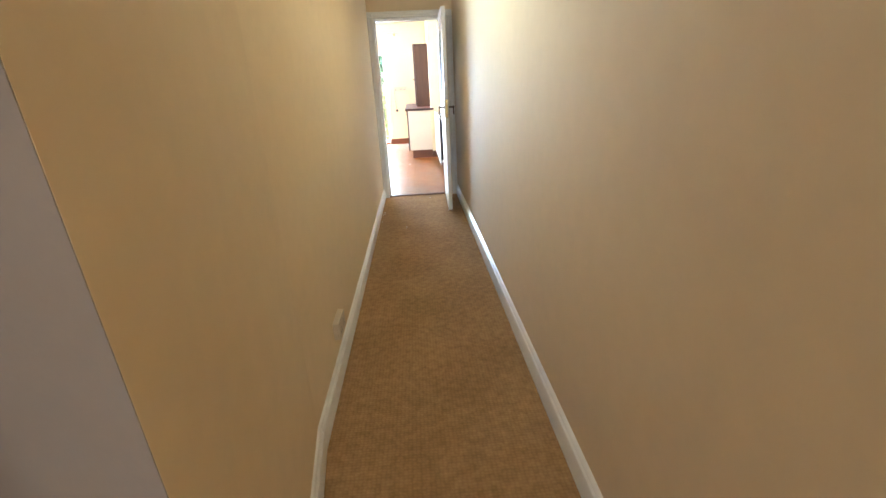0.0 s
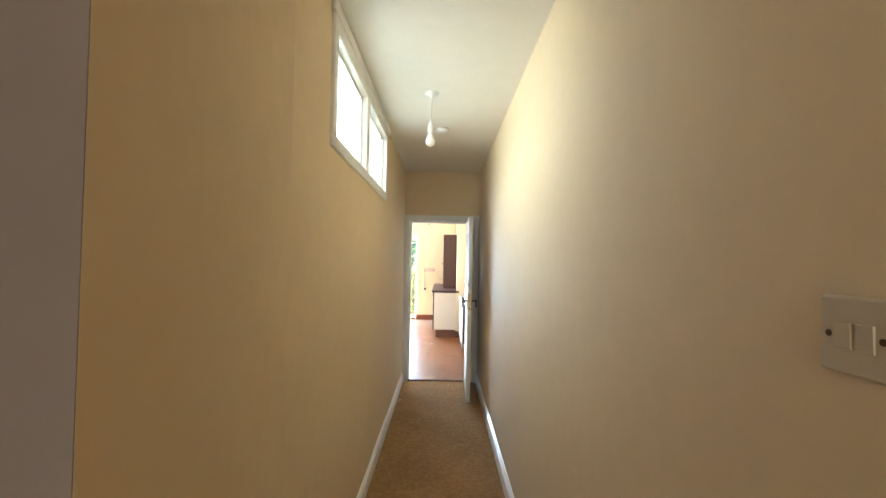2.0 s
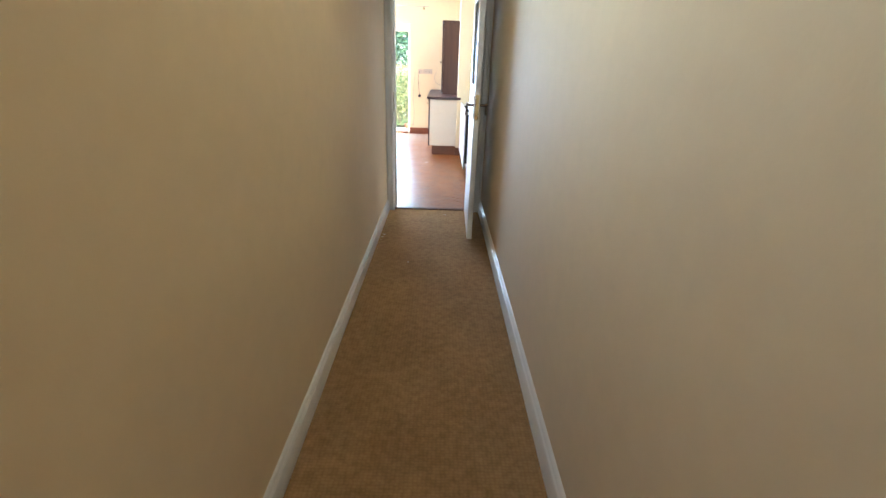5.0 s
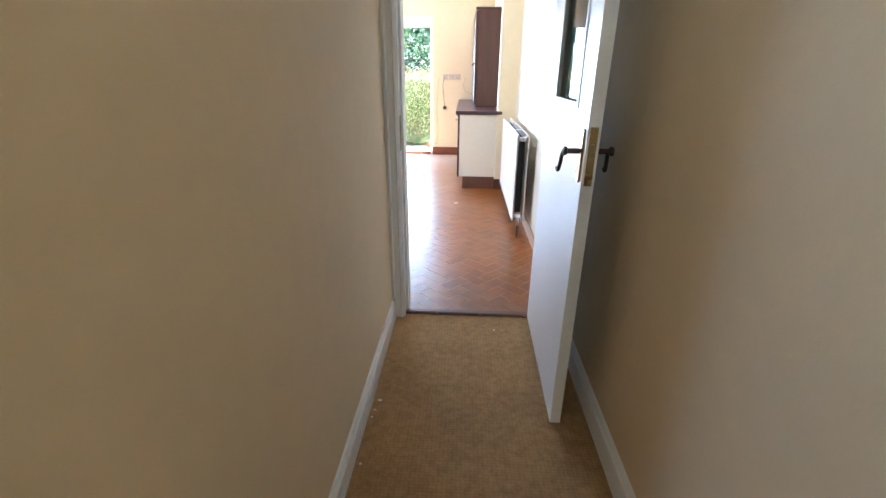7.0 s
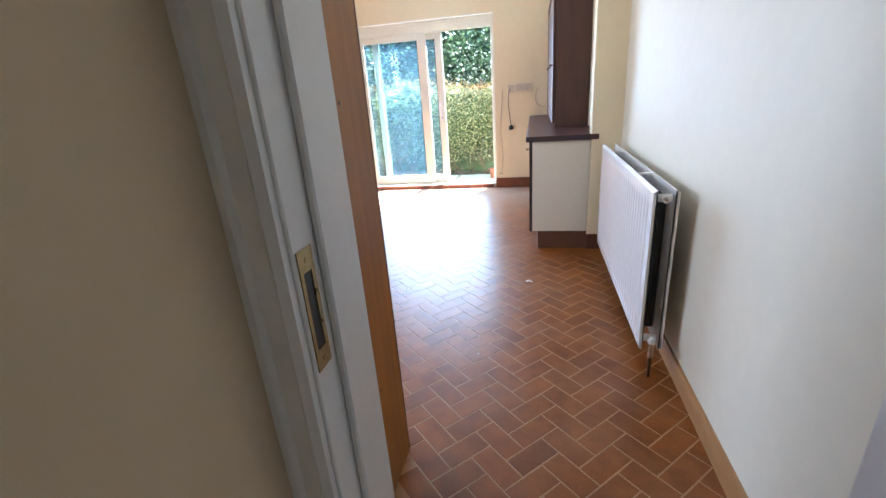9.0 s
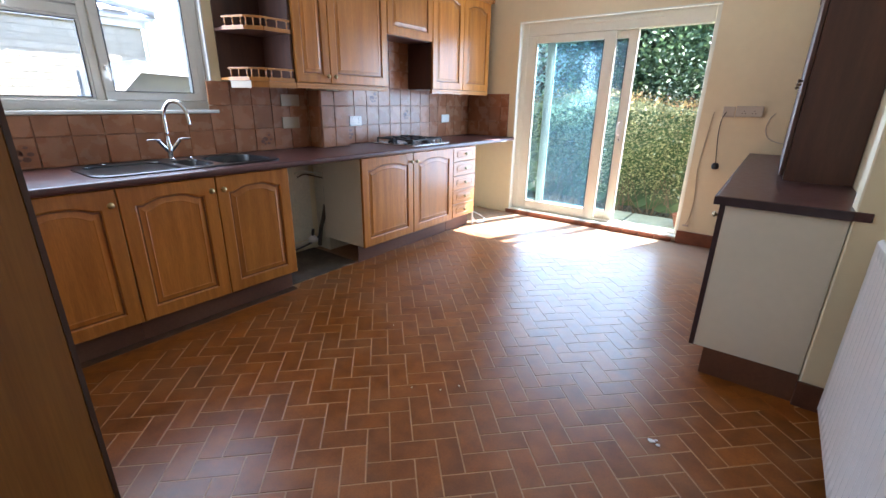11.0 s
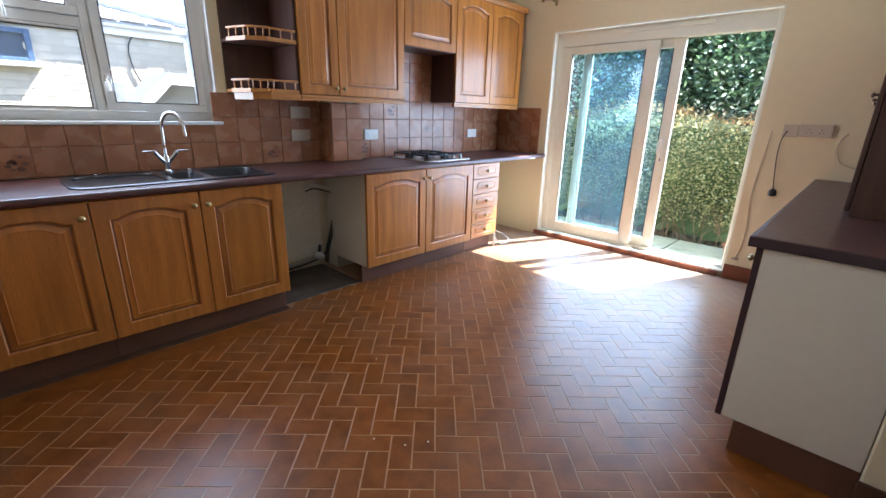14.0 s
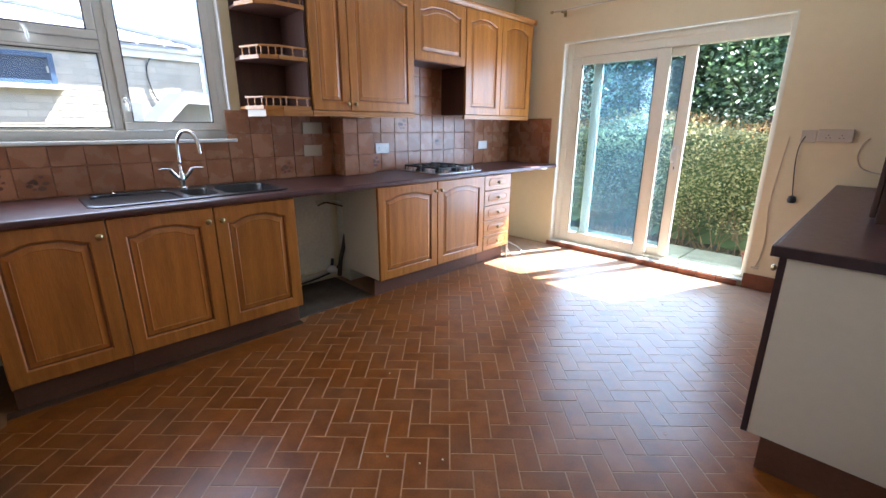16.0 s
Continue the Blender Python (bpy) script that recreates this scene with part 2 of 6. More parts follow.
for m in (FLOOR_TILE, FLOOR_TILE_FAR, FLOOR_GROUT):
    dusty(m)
WALL_TILE = mat("wall_tile", (0.37, 0.165, 0.083), (0.27, 0.11, 0.052), scale=8, rough=0.27, rvar=0.08, bump=0.35, bscale=12, rand="object", amount=0.13, fine=0.08)
WALL_GROUT = mat("wall_grout", (0.30, 0.15, 0.088), (0.24, 0.12, 0.07), scale=20, rough=0.8, fine=0.1)
MOTIF = mat("tile_motif", (0.13, 0.045, 0.025), scale=30, rough=0.35, fine=0.2)
STEP_TILE = mat("quarry_step", (0.27, 0.085, 0.035), (0.18, 0.055, 0.025), scale=12, rough=0.4, bump=0.3, bscale=30, rand="object", fine=0.15)
CHROME = mat("chrome", (0.75, 0.76, 0.78), (0.70, 0.71, 0.73), rough=0.08, rvar=0.03, metal=1, fine=0.01)
STEEL = mat("brushed_steel", (0.60, 0.60, 0.60), (0.52, 0.52, 0.52), scale=6, stretch=(1, 12, 1), rough=0.26, rvar=0.06, metal=1, fine=0.05)
BRASS = mat("worn_brass", (0.48, 0.37, 0.18), (0.27, 0.20, 0.09), scale=25, rough=0.3, rvar=0.12, metal=1, fine=0.15)
BRONZE = mat("dark_bronze", (0.16, 0.11, 0.07), (0.09, 0.06, 0.04), scale=25, rough=0.35, rvar=0.12, metal=1, fine=0.15)
BLACK_IRON = mat("cast_iron", (0.02, 0.02, 0.021), scale=40, rough=0.5, bump=0.3, bscale=200, fine=0.2)
SINK_STONE = mat("black_composite", (0.011, 0.012, 0.015), (0.007, 0.008, 0.010), scale=90, rough=0.30, rvar=0.06, fine=0.35)
PLASTIC_WHITE = mat("white_plastic", (0.80, 0.79, 0.76), (0.76, 0.75, 0.71), scale=5, rough=0.3, fine=0.02)
PLASTIC_BEIGE = mat("beige_plastic", (0.50, 0.40, 0.28), (0.46, 0.36, 0.25), scale=5, rough=0.35, fine=0.02)
PLASTIC_AGED = mat("aged_plastic", (0.56, 0.48, 0.38), (0.52, 0.44, 0.34), scale=5, rough=0.35, fine=0.02)
BLACK_PLASTIC = mat("black_plastic", (0.015, 0.015, 0.016), scale=20, rough=0.4, fine=0.1)
RADIATOR_WHITE = mat("radiator_enamel", (0.82, 0.80, 0.78), (0.79, 0.77, 0.74), scale=3, rough=0.25, rvar=0.05, fine=0.02)
SEAL = mat("black_rubber_seal", (0.02, 0.02, 0.02), scale=20, rough=0.6, fine=0.1)
GLASS = glass_material("clear_glass")
# blue film colour stands in for the bluish haze over the panes
HAZED_PANE = tinted_pane("tinted_double_glazing", (0.80, 0.92, 0.97), haze_low=0.004, haze_high=0.014, haze_colour=(0.45, 0.72, 1.0))
HALL_PANE = tinted_pane("hall_door_pane", (0.72, 0.78, 0.78), ior=1.16, haze_low=0.0, haze_high=0.002)
FROSTED = glass_material("frosted_glass", (0.93, 1.0, 0.96), 0.6)
BULB_GLASS = mat("opal_bulb", (0.85, 0.85, 0.83), scale=5, rough=0.2, fine=0.01)
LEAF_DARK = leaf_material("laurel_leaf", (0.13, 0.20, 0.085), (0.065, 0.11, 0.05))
LEAF_HEDGE = leaf_material("hedge_leaf", (0.42, 0.42, 0.22), (0.22, 0.24, 0.12), 0.6)
LEAF_RED = leaf_material("hedge_tip", (0.50, 0.24, 0.13), (0.42, 0.38, 0.13), 0.6)
LEAF_PALE = leaf_material("pale_blossom", (0.62, 0.66, 0.55), (0.40, 0.50, 0.30))
TWIG = mat("twig_bark", (0.19, 0.13, 0.075), (0.10, 0.07, 0.04), scale=20, rough=0.8, fine=0.2)
PATIO = mat("patio_slab", (0.33, 0.36, 0.26), (0.24, 0.27, 0.19), scale=5, rough=0.8, bump=0.4, bscale=40, rand="object", fine=0.15)
SOIL = mat("ground_earth", (0.13, 0.12, 0.06), (0.08, 0.08, 0.04), scale=2, rough=0.95, bump=0.5, bscale=20, fine=0.2)
PALE_BRICK = mat("pale_brick", (0.47, 0.42, 0.32), (0.41, 0.36, 0.27), scale=6, rough=0.85, bump=0.4, bscale=60, rand="island", amount=0.1, fine=0.1)
MORTAR = mat("brick_mortar", (0.42, 0.38, 0.30), scale=10, rough=0.9, fine=0.1)
SLATE = mat("roof_slate", (0.36, 0.35, 0.34), (0.27, 0.26, 0.26), scale=4, rough=0.7, rand="island", amount=0.15, fine=0.15)
GUTTER_WHITE = mat("gutter_plastic", (0.80, 0.79, 0.77), scale=4, rough=0.35, fine=0.03)
BLUE_FRAME = mat("blue_window_frame", (0.05, 0.085, 0.14), (0.04, 0.07, 0.11), scale=5, rough=0.4, fine=0.05)
DARK_PANE = mat("dark_far_glass", (0.055, 0.075, 0.10), (0.04, 0.055, 0.08), scale=3, rough=0.15, rvar=0.05, fine=0.05)
SHED_FELT = mat("shed_felt", (0.22, 0.24, 0.25), (0.16, 0.17, 0.18), scale=10, rough=0.9, fine=0.2)

# ---- builders ----
ORG = {}


def origin(ob):
    return ORG.get(ob.name, Vector((0, 0, 0)))


def link(name, bm, material, smooth=0):
    bmesh.ops.recalc_face_normals(bm, faces=bm.faces[:])
    me = bpy.data.meshes.new(name)
    bm.to_mesh(me)
    bm.free()
    me.materials.append(material)
    if smooth:
        me.shade_smooth()
        me.set_sharp_from_angle(angle=radians(smooth))
    return new(name, me)


def base(name, at, label, category, group="", kind=""):
    ob = new(name)
    ob.empty_display_size = 0.05
    ob.location = at
    ORG[ob.name] = Vector(at)
    return tagged(ob, label, category, group, kind)


def part(name, bm, material, parent, label="", smooth=0):
    """One mesh, given in world metres, as a part of parent."""
    o = origin(parent)
    bmesh.ops.translate(bm, verts=bm.verts[:], vec=-o)
    ob = link(name, bm, material, smooth)
    ob.parent = parent
    ORG[ob.name] = o
    return tagged(ob, label)


def solid(name, bm, material, label="", category="", group="", kind="", smooth=0):
    return tagged(link(name, bm, material, smooth), label, category, group, kind)


def bx(a, b, bevel=0.0, bm=None, segs=1):
    """A box from corner a to corner b."""
    bm = bm or bmesh.new()
    made = bmesh.ops.create_cube(bm, size=1)["verts"]
    for v in made:
        v.co = [a[i] + (v.co[i] + 0.5) * (b[i] - a[i]) for i in range(3)]
    if bevel:
        edges = list({e for v in made for e in v.link_edges})
        bmesh.ops.bevel(bm, geom=edges, offset=bevel, segments=segs, affect="EDGES", profile=0.5)
    return bm


def boxes(rows, bevel=0.0):
    bm = bmesh.new()
    for a, b in rows:
        one = bx(a, b, bevel)
        me = bpy.data.meshes.new("tmp")
        one.to_mesh(me)
        one.free()
        bm.from_mesh(me)
        bpy.data.meshes.remove(me)
    return bm


def rod(p, q, r, seg=12, bm=None, r2=None):
    """A round bar from p to q."""
    bm = bm or bmesh.new()
    p, q = Vector(p), Vector(q)
    m = Matrix.Translation((p + q) / 2) @ (q - p).to_track_quat("Z", "Y").to_matrix().to_4x4()
    bmesh.ops.create_cone(bm, cap_ends=True, segments=seg, radius1=r, radius2=r if r2 is None else r2, depth=(q - p).length, matrix=m)
    return bm


def lathe(profile, m=None, seg=16, bm=None):
    """A turned shape: profile rows of (radius, height) along local z, placed by m."""
    bm = bm or bmesh.new()
    m = m or Matrix()
    rings = []
    for r, h in profile:
        rings.append([bm.verts.new(m @ Vector((r * math.cos(2 * math.pi * i / seg), r * math.sin(2 * math.pi * i / seg), h))) for i in range(seg)])
    for a, b in zip(rings, rings[1:]):
        for i in range(seg):
            bm.faces.new((a[i], a[(i + 1) % seg], b[(i + 1) % seg], b[i]))
    bm.faces.new(rings[0])
    bm.faces.new(rings[-1])
    return bm


def tube(points, r, seg=8, bm=None):
    """A pipe or cable along a smooth line through the points."""
    bm = bm or bmesh.new()
    pts = [Vector(p) for p in points]
    fine = []
    for i in range(len(pts) - 1):
        p0, p1, p2, p3 = pts[max(i - 1, 0)], pts[i], pts[i + 1], pts[min(i + 2, len(pts) - 1)]
        for k in range(6):
            s = k / 6
            fine.append(0.5 * ((2 * p1) + (p2 - p0) * s + (2 * p0 - 5 * p1 + 4 * p2 - p3) * s * s + (3 * p1 - p0 - 3 * p2 + p3) * s ** 3))
    fine.append(pts[-1])
    rings = []
    for i, p in enumerate(fine):
        way = (fine[min(i + 1, len(fine) - 1)] - fine[max(i - 1, 0)]).normalized()
        q = way.to_track_quat("Z", "Y")
        rings.append([bm.verts.new(p + q @ Vector((r * math.cos(2 * math.pi * k / seg), r * math.sin(2 * math.pi * k / seg), 0))) for k in range(seg)])
    for a, b in zip(rings, rings[1:]):
        for k in range(seg):
            bm.faces.new((a[k], a[(k + 1) % seg], b[(k + 1) % seg], b[k]))
    bm.faces.new(rings[0])
    bm.faces.new(rings[-1])
    return bm


def loft(loops, caps=(True, True), bm=None):
    """Skins closed loops of points, all of one count."""
    bm = bm or bmesh.new()
    rings = [[bm.verts.new(p) for p in loop] for loop in loops]
    n = len(rings[0])
    for a, b in zip(rings, rings[1:]):
        for i in range(n):
            bm.faces.new((a[i], a[(i + 1) % n], b[(i + 1) % n], b[i]))
    if caps[0]:
        bm.faces.new(rings[0])
    if caps[1]:
        bm.faces.new(rings[-1])
    return bm


def sweep_profile(profile, p, q, across, bm=None):
    """A moulding: profile rows of (out, up) carried from p to q; across is the outward direction."""
    up, out = Vector((0, 0, 1)), Vector(across)
    return loft([[Vector(e) + out * a + up * b for a, b in profile] for e in (p, q)], bm=bm)


def rounded(x0, x1, y0, y1, r, n=5):
    """A rectangle with round corners, as a list of (x, y)."""
    out = []
    for cx, cy, a0 in ((x1 - r, y1 - r, 0), (x0 + r, y1 - r, 90), (x0 + r, y0 + r, 180), (x1 - r, y0 + r, 270)):
        for i in range(n + 1):
            a = radians(a0 + 90 * i / n)
            out.append((cx + r * math.cos(a), cy + r * math.sin(a)))
    return out

# ---- the large structure: hall ----
H = 2.63           # ceiling
HL, HR = -0.07, 0.87   # hall walls
KR = 0.905         # kitchen side wall
FAR = 5.315        # wall with the sliding door
SW, HW, PIER = -2.80, -2.755, -2.64   # wall behind sink, behind hob, front of the pier

solid("floor_hall", bx((-1.6, -8.5, -0.15), (1.5, -0.012, -0.010)), CARPET, "tan looped carpet of the narrow hall", "carpet", kind="structure")
solid("ceiling", bx((-3.2, -8.6, H), (1.6, 5.6, H + 0.12)), CEILING_PAINT, "off-white painted plaster ceiling", "ceiling", kind="structure")
# clerestory opening in the left hall wall
C0, C1, CZ0, CZ1 = -3.64, -1.92, 2.0, 2.57
solid("wall_hall_west", boxes([
    ((HL - 0.11, -4.08, -0.1), (HL, -0.04, CZ0)), ((HL - 0.11, -4.08, CZ0), (HL, C0, H)),
    ((HL - 0.11, C1, CZ0), (HL, -0.04, H)), ((HL - 0.11, C0, CZ1), (HL, C1, H))]), HALL_PAINT, "warm magnolia textured hall wall", "wall", kind="structure")
# the near end of that wall runs out of line; beyond it an added opening, out of view
EX, EY = 0.044, -4.99
solid("wall_hall_splay", loft([[(HL, -4.08, z), (EX, EY, z), (HL - 0.11, EY, z), (HL - 0.11, -4.08, z)] for z in (-0.1, H)]), HALL_PAINT, "warm magnolia end of the hall wall, slightly out of line", "wall", kind="structure")
# end face darkened by its colour to look shaded under the fill lamp
solid("wall_hall_return", bx((HL - 0.112, EY - 0.002, -0.1), (EX - 0.0003, EY, H)), SHADED_PAINT, "return of the hall wall, its shade put into a dark taupe colour", "wall", kind="structure")
# out of view; added to block the fill lamp from the opening beside it
solid("wall_hall_lobby", boxes([((HL - 0.11, -8.5, -0.1), (HL, -5.58, H)), ((HL - 0.11, -5.58, 2.05), (HL, EY - 0.007, H))]), HALL_PAINT, "unseen magnolia lobby wall, its opening cut to keep lamp light off the return", "wall", kind="structure")
# unseen room, added to close the opening
solid("wall_front_room", boxes([((-1.55, -4.86, -0.1), (HL - 0.112, -4.74, H)), ((-1.67, -6.6, -0.1), (-1.55, -4.74, H)), ((-1.55, -6.6, -0.1), (HL - 0.112, -6.48, H))]), SHADED_PAINT, "unseen walls added behind the opening, in the darkened colour", "wall", kind="structure")
solid("wall_hall_east", bx((HR, -8.5, -0.1), (HR + 0.12, -0.04, H)), HALL_PAINT, "warm magnolia textured hall wall with light switch", "wall", kind="structure")
# unseen end wall; its slot is narrowed to limit the sky light
solid("wall_front", boxes([((-1.67, -8.6, -0.1), (0.02, -8.5, H)), ((0.78, -8.6, -0.1), (1.47, -8.5, H)), ((0.02, -8.6, 2.3), (0.78, -8.5, H)), ((0.02, -8.6, -0.1), (0.78, -8.5, 0.7)), ((0.02, -8.6, 0.7), (0.37, -8.5, 2.3)), ((0.43, -8.6, 0.7), (0.78, -8.5, 2.3))]),
      HALL_PAINT, "unseen magnolia end wall with a slot that limits sky light", "wall", kind="structure")
# wall with the kitchen doorway
solid("wall_doorway", boxes([((-3.0, -0.04, -0.1), (-0.03, 0.12, H)), ((0.79, -0.04, -0.1), (1.05, 0.12, H)), ((-0.03, -0.04, 2.03), (0.79, 0.12, H))]),
      HALL_PAINT, "magnolia partition wall round the kitchen doorway", "wall", kind="structure")
# room behind the clerestory
solid("wall_side_room", boxes([((-1.9, -4.2, 1.5), (-1.8, -1.4, H)), ((-1.9, -4.3, 1.5), (-0.2, -4.2, H)), ((-1.9, -1.4, 1.5), (-0.2, -1.3, H)), ((-1.9, -4.3, 1.4), (-0.2, -1.3, 1.5))]),
      CEILING_PAINT, "white walls of the side room", "wall", kind="structure")

# ---- the large structure: kitchen ----
W0, W1, WZ0, WZ1 = 0.92, 2.222, 1.21, 2.24       # kitchen window opening
solid("wall_sink", boxes([
    ((-3.06, 0.06, -0.1), (SW, W0, H)), ((-3.06, W1, -0.1), (SW, 3.0, H)),
    ((-3.06, W0, -0.1), (SW, W1, WZ0)), ((-3.06, W0, WZ1), (SW, W1, H)),
    ((-3.06, 3.0, -0.1), (HW, FAR, H))]), KITCHEN_PAINT, "cream painted kitchen wall with window", "wall", kind="structure")
solid("wall_pier_foot", bx((SW - 0.02, 2.99, 0.0), (PIER, 3.28, 0.866)), UNPAINTED, "bare plaster foot of the wall pier", "wall", kind="structure")
solid("wall_pier", bx((SW - 0.02, 2.99, 0.867), (PIER, 3.28, 1.36)), WALL_GROUT, "tiled wall pier between sink and hob", "wall", kind="structure")
D0, D1, DZ0, DZ1 = -2.112, -0.215, 0.055, 2.122      # sliding door opening
solid("wall_far", boxes([
    ((-3.06, FAR, -0.1), (D0, FAR + 0.26, H)), ((D1, FAR, -0.1), (1.05, FAR + 0.26, H)),
    ((D0, FAR, DZ1), (D1, FAR + 0.26, H)), ((D0, FAR + 0.03, -0.1), (D1, FAR + 0.26, DZ0 - 0.012))]), KITCHEN_PAINT, "pale yellow kitchen wall round the sliding door", "wall", kind="structure")
solid("wall_radiator", bx((KR, 0.06, -0.1), (KR + 0.14, 2.95, H)), RADIATOR_WALL, "smooth pale cream wall behind the radiator", "wall", kind="structure")
solid("wall_nib", bx((0.69, 2.95, -0.1), (KR + 0.14, 3.08, H), 0.006), KITCHEN_PAINT, "cream wall nib beside the end cupboard", "wall", kind="structure")
solid("wall_recess", bx((0.745, 3.08, -0.1), (KR + 0.14, FAR, H)), KITCHEN_PAINT, "cream wall behind the dark dresser", "wall", kind="structure")
floor = solid("floor_kitchen", bx((-2.82, 0.0, -0.15), (KR, FAR + 0.03, -0.0012)), FLOOR_GROUT, "terracotta herringbone tile floor with pale joints", "floor", kind="structure")
solid("ground", bx((-60, FAR + 0.26, -0.4), (60, 90, -0.09)), SOIL, "garden ground", "ground", kind="structure")
solid("ground_side", bx((-60, -40, -0.4), (-3.06, FAR + 0.26, -0.09)), SOIL, "side passage ground", "ground", kind="structure")

# ---- hall trim and doorway ----
SKIRT = [(0, -0.01), (0.02, -0.01), (0.02, 0.062), (0.017, 0.074), (0.011, 0.080), (0.013, 0.088), (0.008, 0.099), (0.0, 0.103)]
for a, b in ((-4.08, -0.062),):
    solid("baseboard", sweep_profile(SKIRT, (HL, a, 0), (HL, b, 0), (1, 0, 0)), WHITE_GLOSS, "white gloss moulded skirting with scuffs", "skirting", kind="structure", smooth=30)
solid("baseboard", loft([[(x + a, y + a * 0.125, b) for a, b in SKIRT] for x, y in ((HL, -4.085), (EX, EY))]), WHITE_GLOSS, "white gloss moulded skirting with scuffs", "skirting", kind="structure", smooth=30)
SKIRT_TALL = [(0, -0.01), (0.022, -0.01), (0.022, 0.072), (0.018, 0.084), (0.011, 0.090), (0.013, 0.098), (0.007, 0.108), (0.0, 0.112)]
solid("baseboard", sweep_profile(SKIRT_TALL, (HR, -8.5, 0), (HR, -0.04, 0), (-1, 0, 0)), WHITE_GLOSS, "white gloss moulded skirting with scuffs", "skirting", kind="structure", smooth=30)

dframe = base("door_frame", (0.36, 0, 0), "white gloss door lining with stop and moulded architrave", "door frame", kind="structure")
part("jamb", bx((-0.03, -0.042, -0.01), (0.0, 0.124, 2.0), 0.002), WHITE_GLOSS, dframe)
part("jamb", bx((0.76, -0.042, -0.01), (0.79, 0.124, 2.0), 0.002), WHITE_GLOSS, dframe)
part("head", bx((-0.03, -0.042, 2.0), (0.79, 0.124, 2.03), 0.002), WHITE_GLOSS, dframe)
part("door_stop", bx((0.0, 0.014, -0.005), (0.012, 0.118, 2.0), 0.003), WHITE_GLOSS, dframe)
part("door_stop", bx((0.748, 0.014, -0.005), (0.76, 0.118, 2.0), 0.003), WHITE_GLOSS, dframe)
part("door_stop", bx((0.012, 0.014, 1.988), (0.748, 0.118, 2.0), 0.003), WHITE_GLOSS, dframe)
ARCH = [(0.0, 0.0), (0.0, 0.014), (0.012, 0.02), (0.02, 0.013), (0.045, 0.013), (0.052, 0.02), (0.068, 0.017), (0.068, 0.0)]


def upright(x, way, parent):
    """A moulded architrave standing on the hall side of the doorway."""
    return part("architrave", loft([[(x + way * a, -0.04 - b, z) for a, b in ARCH] for z in (-0.008, 2.068)]), WHITE_GLOSS, parent, smooth=25)


upright(-0.005, -1, dframe)
upright(0.797, 1, dframe)
part("architrave", loft([[(x, -0.0412 - b, 2.006 + a) for a, b in ARCH] for x in (-0.073, 0.865)]), WHITE_GLOSS, dframe, smooth=25)
strike = part("strike_plate", boxes([((0.0002, -0.036, 0.945), (0.002, 0.000, 0.975)), ((0.0002, -0.036, 1.085), (0.002, 0.000, 1.115)), ((0.0002, -0.036, 0.975), (0.002, -0.029, 1.085)), ((0.0002, -0.009, 0.975), (0.002, 0.000, 1.085))]), BRASS, dframe, "paint-splashed brass strike plate")
part("keep_hole", bx((-0.012, -0.029, 0.975), (0.0006, -0.009, 1.085)), BLACK_PLASTIC, strike)
for z in (0.958, 1.10):
    part("screw", rod((0.002, -0.018, z), (0.003, -0.018, z), 0.004, 8), BRASS, strike)
solid("threshold_strip", loft([[(x, -0.016, -0.012), (x, -0.012, -0.001), (x, -0.004, 0.004), (x, 0.024, 0.005), (x, 0.034, -0.008)] for x in (0.0, 0.76)]), PLINTH_BROWN, "worn brown threshold edge between carpet and tile", "threshold", kind="structure")

# ---- the open hall door ----


